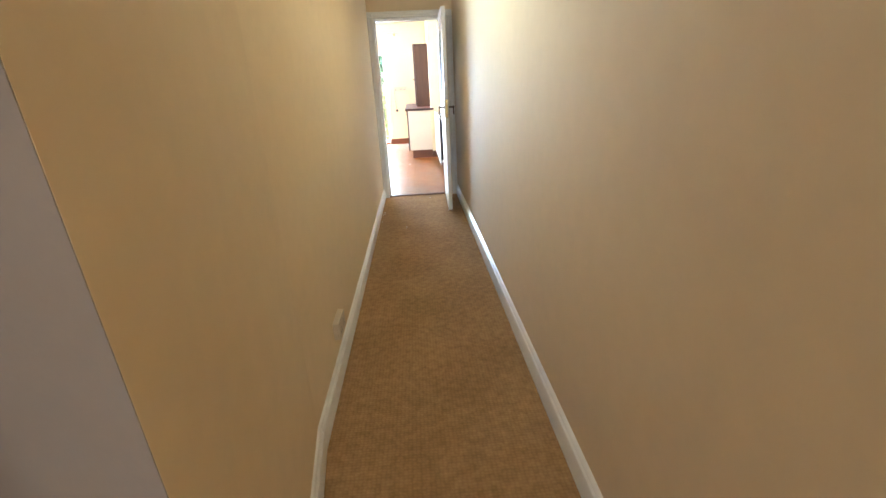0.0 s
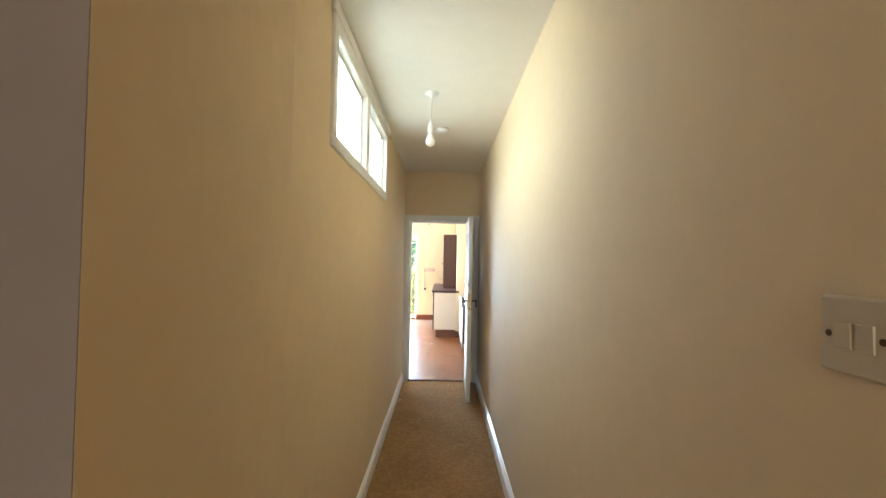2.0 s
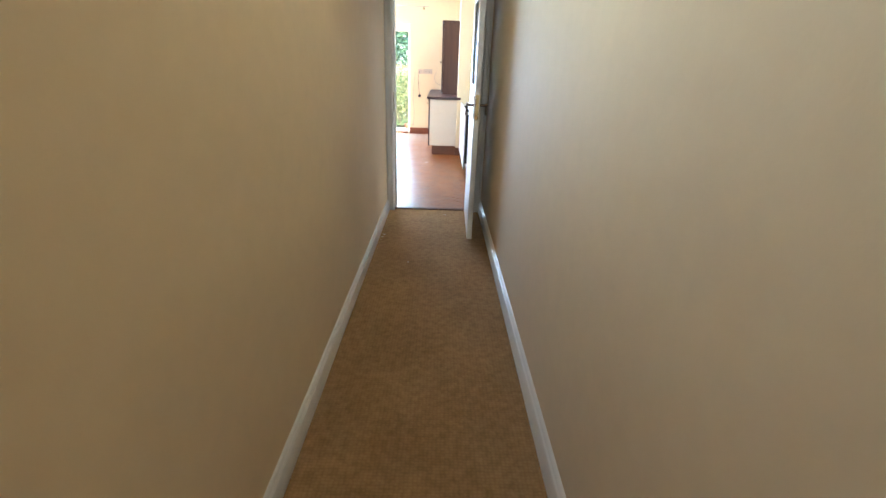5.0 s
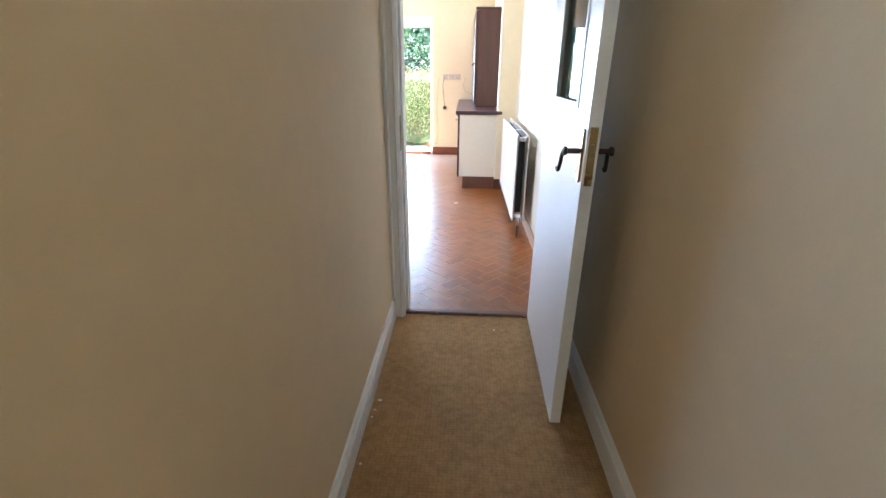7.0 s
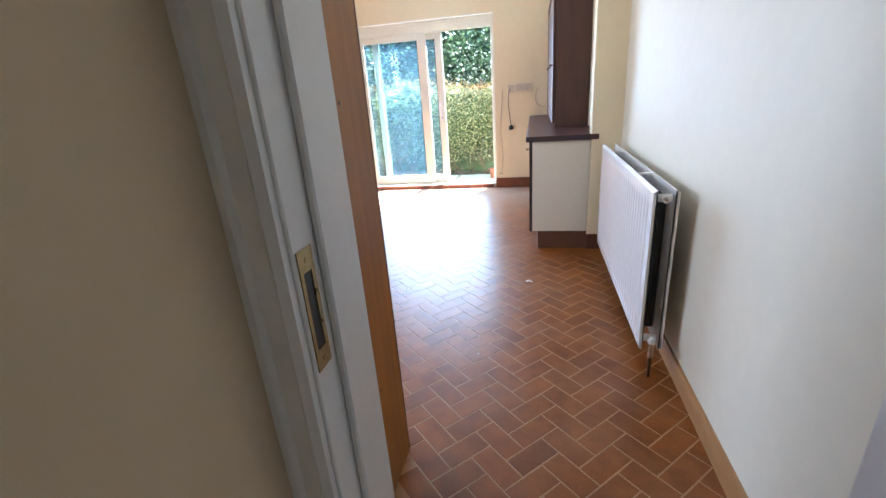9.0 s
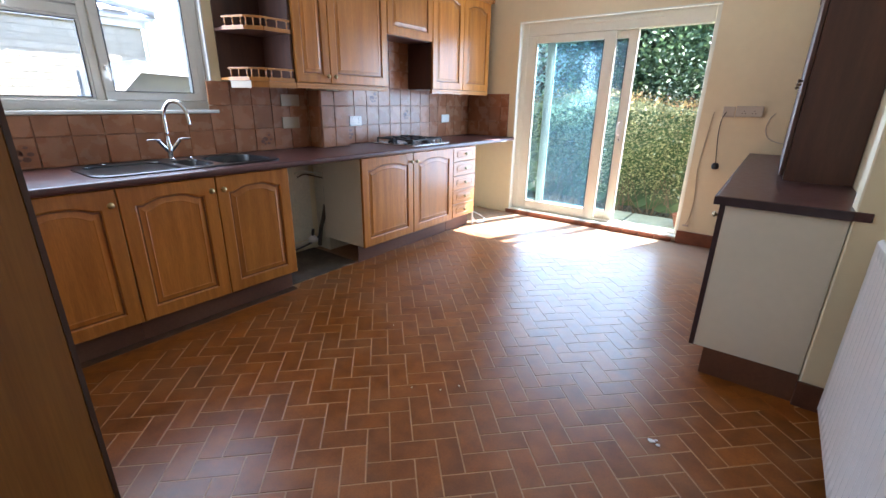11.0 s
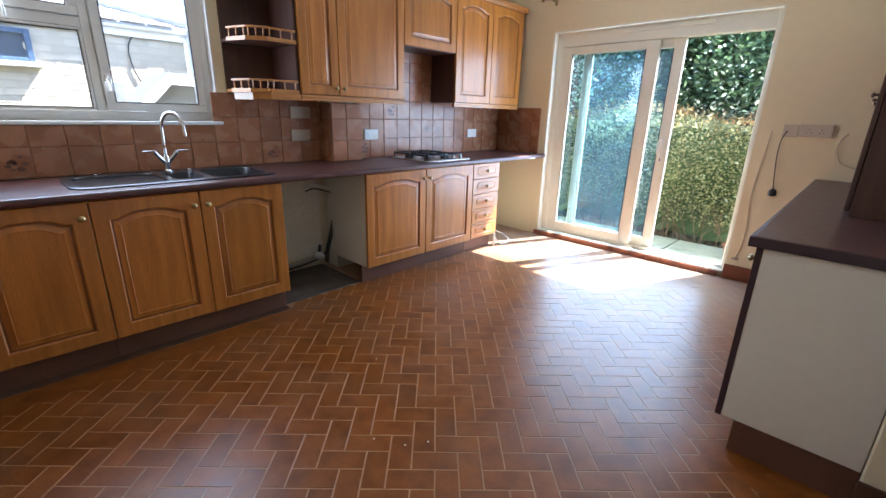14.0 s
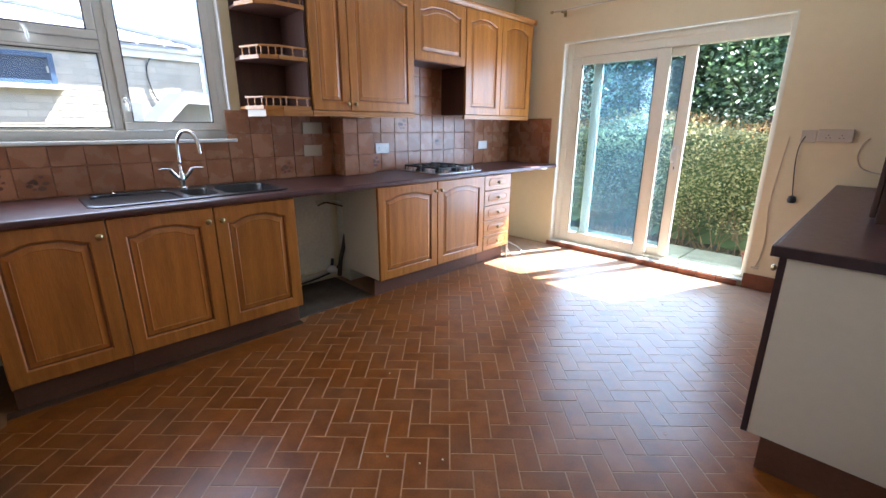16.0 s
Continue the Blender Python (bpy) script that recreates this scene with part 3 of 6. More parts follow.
def hall_door():
    W, T, Z0, Z1 = 0.81, 0.040, 0.012, 1.985
    ob = base("hall_door", (0.745, -0.042, 0), "white gloss hall door standing open with glazed upper panel", "door", kind="structure")
    ob.rotation_euler = (0, 0, radians(-1.1))
    o = Vector((0.745, -0.042, 0))

    def at(p):
        return Vector(p) + o

    # the leaf runs along -y from its hinge, its kitchen face looks to -x
    g0, g1, gz0, gz1 = 0.215, 0.655, 1.20, 1.84
    rows = [((-T, -W, Z0), (0, -g1, Z1)), ((-T, -g0, Z0), (0, 0, Z1)), ((-T, -g1, Z0), (0, -g0, gz0)), ((-T, -g1, gz1), (0, -g0, Z1))]
    part("leaf", boxes([(at(a), at(b)) for a, b in rows]), WHITE_GLOSS, ob)
    for x in (-T - 0.004, -0.008):
        bead = [((x, -g1, gz0), (x + 0.012, -g1 + 0.022, gz1)), ((x, -g0 - 0.022, gz0), (x + 0.012, -g0, gz1)), ((x, -g1 + 0.022, gz0), (x + 0.012, -g0 - 0.022, gz0 + 0.022)), ((x, -g1 + 0.022, gz1 - 0.022), (x + 0.012, -g0 - 0.022, gz1))]
        part("glazing_bead", boxes([(at(a), at(b)) for a, b in bead], 0.003), WHITE_GLOSS, ob)
    part("pane", bx(at((-0.023, -g1 + 0.002, gz0 + 0.002)), at((-0.017, -g0 - 0.002, gz1 - 0.002))), HALL_PANE, ob, "clear glass pane reflecting the garden door")
    for side, x in ((-1, -T), (1, 0.0)):
        plate = part("backplate", boxes([(at((min(x, x + side * 0.006), -W + 0.022, 0.985)), at((max(x, x + side * 0.006), -W + 0.067, 1.152)))], 0.002), BRASS, ob, "worn brass lever backplate")
        part("keyhole", bx(at((x + side * 0.0062 - 0.0004, -W + 0.040, 1.015)), at((x + side * 0.0062 + 0.0004, -W + 0.049, 1.040))), BLACK_PLASTIC, plate)
        lever = rod(at((x, -W + 0.045, 1.082)), at((x + side * 0.05, -W + 0.045, 1.082)), 0.009, 12)
        lathe([(0.006, 0), (0.014, 0.004), (0.015, 0.014), (0.006, 0.018)], Matrix.Translation(at((x + side * 0.043, -W + 0.045, 1.082))) @ Euler((0, side * math.pi / 2, 0)).to_matrix().to_4x4(), 12, lever)
        tube([at((x + side * 0.05, -W + 0.043, 1.082)), at((x + side * 0.052, -W + 0.066, 1.080)), at((x + side * 0.053, -W + 0.080, 1.063)), at((x + side * 0.055, -W + 0.088, 1.028)), at((x + side * 0.057, -W + 0.100, 1.010)), at((x + side * 0.058, -W + 0.115, 1.014))], 0.0065, 10, lever)
        part("lever_handle", lever, BRONZE, ob, "dark bronze scroll lever handle", smooth=40)
    edge = part("lock_forend", bx(at((-T + 0.008, -W - 0.002, 0.980)), at((-0.008, -W + 0.001, 1.160)), 0.001), BRASS, ob, "worn brass lock forend")
    part("latch", bx(at((-T + 0.014, -W - 0.010, 1.085)), at((-T + 0.026, -W, 1.110)), 0.002), BRASS, edge)
    for z in (0.25, 1.0, 1.75):
        part("hinge", rod(at((-0.006, 0.006, z - 0.04)), at((-0.006, 0.006, z + 0.04)), 0.006, 10), BRASS, ob)


hall_door()

# ---- clerestory window ----
cl = base("window_clerestory", (HL, (C0 + C1) / 2, CZ0), "white high-level hall window with two frosted panes", "window", kind="structure")
xi, xo = HL + 0.016, HL - 0.10
part("window_frame", boxes([((xo, C0, CZ0), (xi, C1, CZ0 + 0.055)), ((xo, C0, CZ1 - 0.07), (xi, C1, CZ1)), ((xo, C0, CZ0 + 0.055), (xi, C0 + 0.06, CZ1 - 0.07)), ((xo, C1 - 0.06, CZ0 + 0.055), (xi, C1, CZ1 - 0.07)), ((xo, -2.86, CZ0 + 0.055), (xi, -2.76, CZ1 - 0.07))], 0.004), WHITE_GLOSS, cl)
part("trim", bx((HL, C0 - 0.02, CZ1), (HL + 0.022, C1 + 0.12, H - 0.002), 0.006), WHITE_GLOSS, cl)
part("stop_bead", boxes([((HL - 0.045, C1 - 0.078, CZ0 + 0.055), (HL - 0.02, C1 - 0.06, CZ1 - 0.07)), ((HL - 0.045, -2.878, CZ0 + 0.055), (HL - 0.02, -2.86, CZ1 - 0.07)), ((HL - 0.045, C0 + 0.06, CZ1 - 0.09), (HL - 0.02, -2.86, CZ1 - 0.07)), ((HL - 0.045, -2.76, CZ1 - 0.09), (HL - 0.02, C1 - 0.06, CZ1 - 0.07))]), WHITE_GLOSS, cl)
for a, b in ((C0 + 0.06, -2.86), (-2.76, C1 - 0.06)):
    p = part("pane", bx((HL - 0.052, a, CZ0 + 0.055), (HL - 0.046, b, CZ1 - 0.07)), FROSTED, cl, "pale frosted glass")
    p.visible_shadow = False

# ---- hall fittings ----


def pendant():
    ob = base("pendant_light", (0.322, -2.61, H), "white ceiling pendant with bare opal bulb", "ceiling light")
    part("ceiling_rose", lathe([(0.045, 0), (0.045, -0.008), (0.038, -0.018), (0.016, -0.026), (0.010, -0.034)], Matrix.Translation((0.322, -2.61, H)), 24), PLASTIC_WHITE, ob, smooth=40)
    part("flex", tube([(0.322, -2.61, H - 0.03), (0.321, -2.611, 2.54), (0.318, -2.61, 2.43)], 0.0035), PLASTIC_WHITE, ob)
    part("lampholder", lathe([(0.006, 0.05), (0.012, 0.045), (0.016, 0.02), (0.019, 0.0), (0.019, -0.02), (0.015, -0.022)], Matrix.Translation((0.318, -2.61, 2.385)), 20), PLASTIC_WHITE, ob, smooth=40)
    part("bulb", lathe([(0.012, 0.0), (0.014, -0.012), (0.024, -0.032), (0.031, -0.052), (0.030, -0.07), (0.020, -0.086), (0.004, -0.093)], Matrix.Translation((0.318, -2.61, 2.362)), 24), BULB_GLASS, ob, "opal glass bulb, unlit", smooth=60)


pendant()
sd = base("smoke_detector", (0.385, -1.83, H), "round white smoke detector on the hall ceiling", "smoke alarm")
part("base", lathe([(0.062, 0), (0.062, -0.008), (0.056, -0.010)], Matrix.Translation((0.385, -1.83, H)), 28), PLASTIC_AGED, sd)
part("cover", lathe([(0.054, -0.008), (0.054, -0.022), (0.044, -0.032), (0.02, -0.036), (0.004, -0.036)], Matrix.Translation((0.385, -1.83, H)), 28), PLASTIC_WHITE, sd, smooth=40)
part("test_button", lathe([(0.008, 0), (0.007, -0.004), (0.014, -0.005)], Matrix.Translation((0.37, -1.85, H - 0.034)), 12), PLASTIC_WHITE, sd)

sw = base("light_switch", (HR, -4.97, 1.455), "aged cream two-gang light switch on the hall wall", "light switch")
part("plate", bx((HR - 0.010, -5.013, 1.412), (HR, -4.926, 1.498), 0.003), PLASTIC_AGED, sw)
for y in (-4.982, -4.957):
    part("rocker", loft([[(HR - 0.010, y - 0.010, z) for z in (1.440, 1.470)] + [(HR - 0.010, y + 0.010, z) for z in (1.470, 1.440)], [(HR - 0.0115 - (0.0012 if z > 1.45 else 0), y - 0.0095, z) for z in (1.441, 1.469)] + [(HR - 0.0115 - (0.0012 if z > 1.45 else 0), y + 0.0095, z) for z in (1.469, 1.441)]]), PLASTIC_AGED, sw)
for y in (-5.000, -4.939):
    part("screw_cap", rod((HR - 0.0105, y, 1.455), (HR - 0.009, y, 1.455), 0.004, 10), BRONZE, sw)


def socket(name, at, n, out, width, material, label, slots=True, box_depth=0.0):
    """A wall plate at the point at; n: outward direction along x or y."""
    ob = base(name, at, label, "socket")
    x, y, z = at
    d = 0.009 + box_depth
    w, h = width / 2, 0.043
    if n == "x":
        def put(u0, u1, z0, z1, e0, e1, bevel=0.0):
            return bx((min(x + out * e0, x + out * e1), y + u0, z + z0), (max(x + out * e0, x + out * e1), y + u1, z + z1), bevel)
    else:
        def put(u0, u1, z0, z1, e0, e1, bevel=0.0):
            return bx((x + u0, min(y + out * e0, y + out * e1), z + z0), (x + u1, max(y + out * e0, y + out * e1), z + z1), bevel)
    if box_depth:
        part("back_box", put(-w, w, -h, h, 0, box_depth, 0.002), material, ob)
    face = part("plate", put(-w - 0.001, w + 0.001, -h - 0.001, h + 0.001, box_depth, d, 0.0025), material, ob)
    if slots:
        for c in ([-0.036, 0.036] if width > 0.1 else [0.0]):
            part("pin_hole", put(c - 0.0025, c + 0.0025, 0.0, 0.008, d, d + 0.0006), BLACK_PLASTIC, face)
            for e in (-0.011, 0.011):
                part("pin_hole", put(c + e - 0.004, c + e + 0.004, -0.018, -0.0135, d, d + 0.0006), BLACK_PLASTIC, face)
            part("rocker", put(c - 0.006, c + 0.006, 0.016, 0.034, d, d + 0.003, 0.001), material, face)
    return ob


socket("wall_socket", (HL, -3.55, 0.238), "x", 1, 0.15, PLASTIC_AGED, "cream double socket on a surface box above the skirting", box_depth=0.022)


def scrap(x, y, z, r, seedling, material, label):
    rng = random.Random(seedling)
    pts = [(r * (0.6 + 0.5 * rng.random()) * math.cos(a), r * (0.4 + 0.4 * rng.random()) * math.sin(a)) for a in [k * 2 * math.pi / 7 for k in range(7)]]
    tilt = rng.uniform(-0.002, 0.002)
    bm = loft([[(x + a, y + b, z) for a, b in pts], [(x + a * 0.9, y + b * 0.9, z + 0.0025 + tilt * (a > 0)) for a, b in pts]])
    solid("paint_flake", bm, material, label, "debris", "flakes of paint on the floor")


for k, (x, y) in enumerate([(-0.02, -0.74), (-0.035, -0.84), (-0.03, -0.80), (-0.03, -1.07), (0.23, -1.30), (0.51, -0.16)]):
    scrap(x, y, -0.011, 0.007 if k != 0 else 0.012, k, PLASTIC_WHITE, "small white paint flake on the carpet")
for k, (x, y, r) in enumerate([(0.235, 2.295, 0.016), (0.262, 2.285, 0.011), (0.25, 2.31, 0.007)]):
    scrap(x, y, 0.002, r, 20 + k, PLASTIC_WHITE, "pale paint flake on the kitchen tiles")
for k, (x, y) in enumerate([(-0.63, 2.02), (-0.58, 2.10), (-1.23, 2.33), (0.0, 1.395), (-0.75, 1.95), (-0.006, 2.91)]):
    scrap(x, y, 0.002, 0.006, 40 + k, CREAM, "crumb of plaster on the kitchen tiles")

# ---- fitted kitchen ----
DX = -2.135        # back of the base doors


def arch_loop(w, h, m_side, m_bottom, m_top, rise, x, n=14):
    """A closed loop, bottom and sides straight, arched at the top; local y across, z up."""
    pts = [(x, m_side, m_bottom), (x, w - m_side, m_bottom)]
    zs = h - m_top - rise
    for i in range(n + 1):
        s = 1 - 2 * i / n
        e = max(0.0, 1 - abs(s) / 0.86)
        pts.append((x, w / 2 + s * (w / 2 - m_side), zs + rise * math.sin(min(1, e * 1.25) * math.pi / 2)))
    return pts


def rect_loop(w, h, inset, x, n=14):
    pts = [(x, inset, inset), (x, w - inset, inset)]
    for i in range(n + 1):
        s = 1 - 2 * i / n
        pts.append((x, w / 2 + s * (w / 2 - inset), h - inset))
    return pts


def knob_mesh(at):
    return lathe([(0.007, 0), (0.006, 0.006), (0.008, 0.011), (0.015, 0.016), (0.016, 0.021), (0.011, 0.027), (0.003, 0.029)],
                 Matrix.Translation(at) @ Euler((0, math.pi / 2, 0)).to_matrix().to_4x4(), 14)


def cupboard_door(parent, x, y0, y1, z0, z1, knob="", rise=0.032, stile=0.066):
    """A framed oak door with an arched raised panel, facing +x; knob: corner of the pull, such as 'tr'."""
    g = 0.002
    w, h = y1 - y0 - 2 * g, z1 - z0 - 2 * g
    o = Vector((x, y0 + g, z0 + g))
    T = 0.021
    st = min(stile, w * 0.2)

    def moved(loop):
        return [o + Vector(p) for p in loop]

    bm = loft([moved(rect_loop(w, h, 0, 0)), moved(rect_loop(w, h, 0, T - 0.004)), moved(rect_loop(w, h, 0.004, T)),
               moved(arch_loop(w, h, st, st, st * 0.95, rise, T)), moved(arch_loop(w, h, st + 0.006, st + 0.006, st * 0.95 + 0.006, rise, T - 0.005)),
               moved(arch_loop(w, h, st + 0.006, st + 0.006, st * 0.95 + 0.006, rise, 0.002))], caps=(False, False))
    door = part("door", bm, OAK, parent, "oak door with arched raised panel", smooth=20)
    b = st + 0.006
    bm = loft([moved(arch_loop(w, h, b, b, b - 0.003, rise, 0.003)), moved(arch_loop(w, h, b, b, b - 0.003, rise, 0.010)),
               moved(arch_loop(w, h, b + 0.008, b + 0.008, b + 0.005, rise, 0.010)), moved(arch_loop(w, h, b + 0.034, b + 0.034, b + 0.031, rise, 0.0185)),
               moved(arch_loop(w, h, b + 0.037, b + 0.037, b + 0.034, rise, 0.0165))], caps=(False, True))
    part("raised_panel", bm, OAK_PANEL, door, smooth=20)
    part("groove", loft([moved(arch_loop(w, h, b - 0.001, b - 0.001, b - 0.004, rise, 0.0107)), moved(arch_loop(w, h, b + 0.0095, b + 0.0095, b + 0.0065, rise, 0.0112))], caps=(False, False)), OAK_GROOVE, door, "dark glazed groove round the panel")
    if knob:
        ky = o.y + (w - st * 0.5 if "r" in knob else st * 0.5)
        kz = o.z + (h - 0.075 if "t" in knob else 0.05)
        part("knob", knob_mesh((x + T, ky, kz)), BRASS, door, "small brass knob", smooth=40)
    return door


def base_cabinet(y0, y1, doors, label, open_side=False):
    ob = base("base_cabinet", (-2.46, (y0 + y1) / 2, 0), label, "kitchen cabinet", "oak base units")
    part("carcass", boxes([((-2.60, y0, 0.145), (DX - 0.003, y0 + 0.018, 0.866)), ((-2.60, y1 - 0.018, 0.145), (DX - 0.003, y1, 0.866)),
                           ((-2.60, y0 + 0.018, 0.145), (DX - 0.003, y1 - 0.018, 0.163)), ((-2.60, y0 + 0.018, 0.163), (-2.592, y1 - 0.018, 0.70))]), CREAM, ob, "cream laminate carcass")
    part("plinth", bx((-2.215, y0, 0.0), (-2.198, y1, 0.143), 0.002), PLINTH_BROWN, ob, "dusty brown plinth board")
    for a, b, k in doors:
        cupboard_door(ob, DX, a, b, 0.140, 0.866, k)
    return ob


base_cabinet(0.88, 1.341, [(0.88, 1.341, "tr")], "single oak base cupboard beside the tall unit")
base_cabinet(1.342, 2.295, [(1.342, 1.82, "tr"), (1.82, 2.295, "tl")], "double oak base cupboard under the sink")
base_cabinet(2.93, 4.138, [(2.93, 3.537, "tr"), (3.537, 4.138, "tl")], "double oak base cupboard under the hob")


def drawer_unit(y0, y1):
    ob = base("drawer_cabinet", (-2.46, (y0 + y1) / 2, 0), "narrow oak cabinet of five small drawers", "kitchen cabinet", "oak base units")
    part("carcass", boxes([((-2.74, y0, 0.145), (DX - 0.003, y0 + 0.018, 0.866)), ((-2.74, y1 - 0.018, 0.145), (DX - 0.003, y1, 0.866)), ((-2.74, y0 + 0.018, 0.145), (DX - 0.003, y1 - 0.018, 0.163))]), CREAM, ob, "cream laminate carcass")
    part("plinth", bx((-2.215, y0, 0.0), (-2.198, y1, 0.143), 0.002), PLINTH_BROWN, ob, "dusty brown plinth board")
    n = 5
    for i in range(n):
        za, zb = 0.147 + i * 0.1438, 0.147 + (i + 1) * 0.1438 - 0.004
        ya, yb, T = y0 + 0.002, y1 - 0.002, 0.020
        front = part("drawer", bx((DX, ya, za), (DX + T, yb, zb), 0.004), OAK_RAIL, ob, "oak drawer front with shaped panel")
        cy, cz, a, b = (ya + yb) / 2, (za + zb) / 2, (yb - ya) * 0.36, (zb - za) * 0.30

        def outline(k, x):
            out = []
            for j in range(28):
                t = 2 * math.pi * j / 28
                c, s = math.cos(t), math.sin(t)
                out.append((x, cy + (a - k) * math.copysign(abs(c) ** 0.45, c), cz + (b - k * 0.8) * math.copysign(abs(s) ** 0.6, s)))
            return out

        part("moulding", loft([outline(0, DX + T - 0.001), outline(0.003, DX + T + 0.004), outline(0.008, DX + T + 0.004), outline(0.012, DX + T + 0.001), outline(0.02, DX + T + 0.003)], caps=(False, True)), OAK_RAIL, front, smooth=30)
        part("knob", knob_mesh((DX + T + 0.002, cy, cz)), BRASS, front, "small brass knob", smooth=40)


drawer_unit(4.14, 4.535)

# tall unit beside the doorway
tall = base("tall_unit", (-0.7, 0.4, 0), "tall oak veneered larder unit with peg holes in its end panel", "kitchen cabinet")
end = part("end_panel", bx((-0.206, 0.126, 0.0), (-0.188, 0.748, 2.15), 0.001), VENEER, tall, "orange-brown oak veneer end panel")
for y, z in ((0.325, 1.266), (0.566, 1.274), (0.325, 0.42), (0.566, 0.42)):
    part("peg_hole", rod((-0.1885, y, z), (-0.1875, y, z), 0.0055, 10), BLACK_PLASTIC, end)
part("edge_strip", bx((-0.207, 0.748, 0.0), (-0.187, 0.753, 2.15)), DARK_WOOD, tall)
part("carcass", boxes([((-1.18, 0.066, 0.10), (-0.21, 0.73, 2.15))]), DARK_WOOD, tall)
part("plinth", bx((-1.18, 0.70, 0.0), (-0.21, 0.715, 0.10)), PLINTH_BROWN, tall)
for k in range(2):
    part("door", bx((-0.215 - 0.48 * (k + 1) + 0.003, 0.73, 0.105), (-0.215 - 0.48 * k, 0.75, 2.145), 0.003), OAK, tall, "plain oak tall door")
low = base("corner_cabinet", (-2.0, 0.45, 0), "oak corner base unit beside the larder", "kitchen cabinet", "oak base units")
part("carcass", bx((-2.76, 0.066, 0.10), (-1.20, 0.81, 0.866)), CREAM, low)
part("door", bx((-2.13, 0.815, 0.145), (-1.205, 0.832, 0.864), 0.003), OAK, low, "oak front")
part("plinth", bx((-2.13, 0.76, 0.0), (-1.20, 0.775, 0.10)), PLINTH_BROWN, low)

# ---- worktops ----
SY0, SY1, SX0, SX1 = 1.30, 2.335, -2.70, -2.195      # sink outline
wt = base("worktop", (-2.45, 3.0, 0.868), "dark red-brown laminate worktop with rounded front edge", "worktop")
hy0, hy1, hx0, hx1 = SY0 + 0.03, SY1 - 0.03, SX0 + 0.03, SX1 - 0.03
part("top", boxes([((SW, 0.862, 0.868), (-2.11, hy0, 0.905)), ((SW, hy1, 0.868), (-2.11, 2.99, 0.905)), ((SW, hy0, 0.868), (hx0, hy1, 0.905)), ((hx1, hy0, 0.868), (-2.11, hy1, 0.905)),
                   ((PIER, 2.99, 0.868), (-2.11, 3.28, 0.905)), ((HW, 3.28, 0.868), (-2.11, FAR, 0.905))]), WORKTOP, wt)
NOSE = [(0, 0), (0.012, 0.001), (0.018, 0.006), (0.020, 0.018), (0.018, 0.031), (0.012, 0.036), (0, 0.037)]
part("front_edge", loft([[(-2.11 + a, y, 0.868 + b) for a, b in NOSE] for y in (0.862, FAR - 0.001)]), WORKTOP, wt, smooth=60)
part("end_cap", bx((-2.13, FAR - 0.30, 0.866), (-2.086, FAR - 0.20, 0.878)), CREAM, wt, "pale chipped spot under the worktop edge")

wt2 = base("worktop", (0.5, 4.1, 0.868), "dark worktop on the cream end cupboard with dark edging", "worktop")
part("top", bx((0.222, 2.945, 0.868), (0.745, FAR - 0.002, 0.905), 0.003), WORKTOP, wt2)
part("edge_strip", boxes([((0.214, 2.937, 0.866), (0.222, FAR - 0.002, 0.904)), ((0.222, 2.937, 0.866), (0.688, 2.945, 0.904))], 0.001), WORKTOP_EDGE, wt2, "dark edging strip")

# end cupboard run below it
ec = base("end_cupboard", (0.5, 3.0, 0), "cream laminate end cupboard with dark edged front", "kitchen cabinet")
part("end_panel", bx((0.262, 2.957, 0.148), (0.686, 2.975, 0.866), 0.001), CREAM, ec)
part("carcass", bx((0.264, 2.975, 0.148), (0.744, FAR - 0.004, 0.866)), CREAM, ec)
part("front_edge", bx((0.240, 2.955, 0.145), (0.262, 2.977, 0.866), 0.002), WORKTOP_EDGE, ec, "dark front edging")
part("plinth", bx((0.307, 2.964, 0.0), (0.688, 2.985, 0.146), 0.002), PLINTH_BROWN, ec, "brown plinth board")
part("plinth", bx((0.307, 2.985, 0.0), (0.325, FAR - 0.002, 0.146), 0.002), PLINTH_BROWN, ec, "brown plinth board")
for k in range(4):
    a = 2.98 + k * 0.58
    dr = part("door", bx((0.240, a, 0.150), (0.262, a + 0.575, 0.864), 0.003), DARK_WOOD, ec, "dark wooden cupboard door")
    part("knob", lathe([(0.006, 0), (0.006, -0.01), (0.014, -0.018), (0.010, -0.026), (0.003, -0.028)], Matrix.Translation((0.240, a + 0.06, 0.80)) @ Euler((0, math.pi / 2, 0)).to_matrix().to_4x4(), 12), BRASS, dr, smooth=40)

# dark dresser standing on that worktop
dd = base("dresser_top", (0.6, 4.4, 0.905), "dark stained wooden wall cupboard standing on the worktop", "wall cabinet")
part("end_panel", bx((0.452, 3.68, 0.906), (0.742, 3.70, 2.02), 0.001), DARK_WOOD, dd)
part("body", bx((0.452, 3.70, 0.906), (0.742, FAR - 0.01, 2.02)), DARK_WOOD, dd)
for k in range(3):
    a = 3.69 + k * 0.537
    d = part("door", bx((0.430, a, 0.93), (0.450, a + 0.533, 2.0), 0.004), DARK_WOOD, dd, "dark wooden cupboard door")
    part("knob", lathe([(0.006, 0), (0.005, -0.01), (0.012, -0.018), (0.008, -0.024), (0.002, -0.025)], Matrix.Translation((0.430, a + 0.04, 1.42)) @ Euler((0, math.pi / 2, 0)).to_matrix().to_4x4(), 10), BRONZE, d, smooth=40)
part("top_board", bx((0.425, 3.665, 2.02), (0.744, FAR - 0.008, 2.045), 0.005), DARK_WOOD, dd)

# ---- wall units ----
UX = -2.452        # back of the wall unit doors
UZ0, UZ1 = 1.402, 2.315


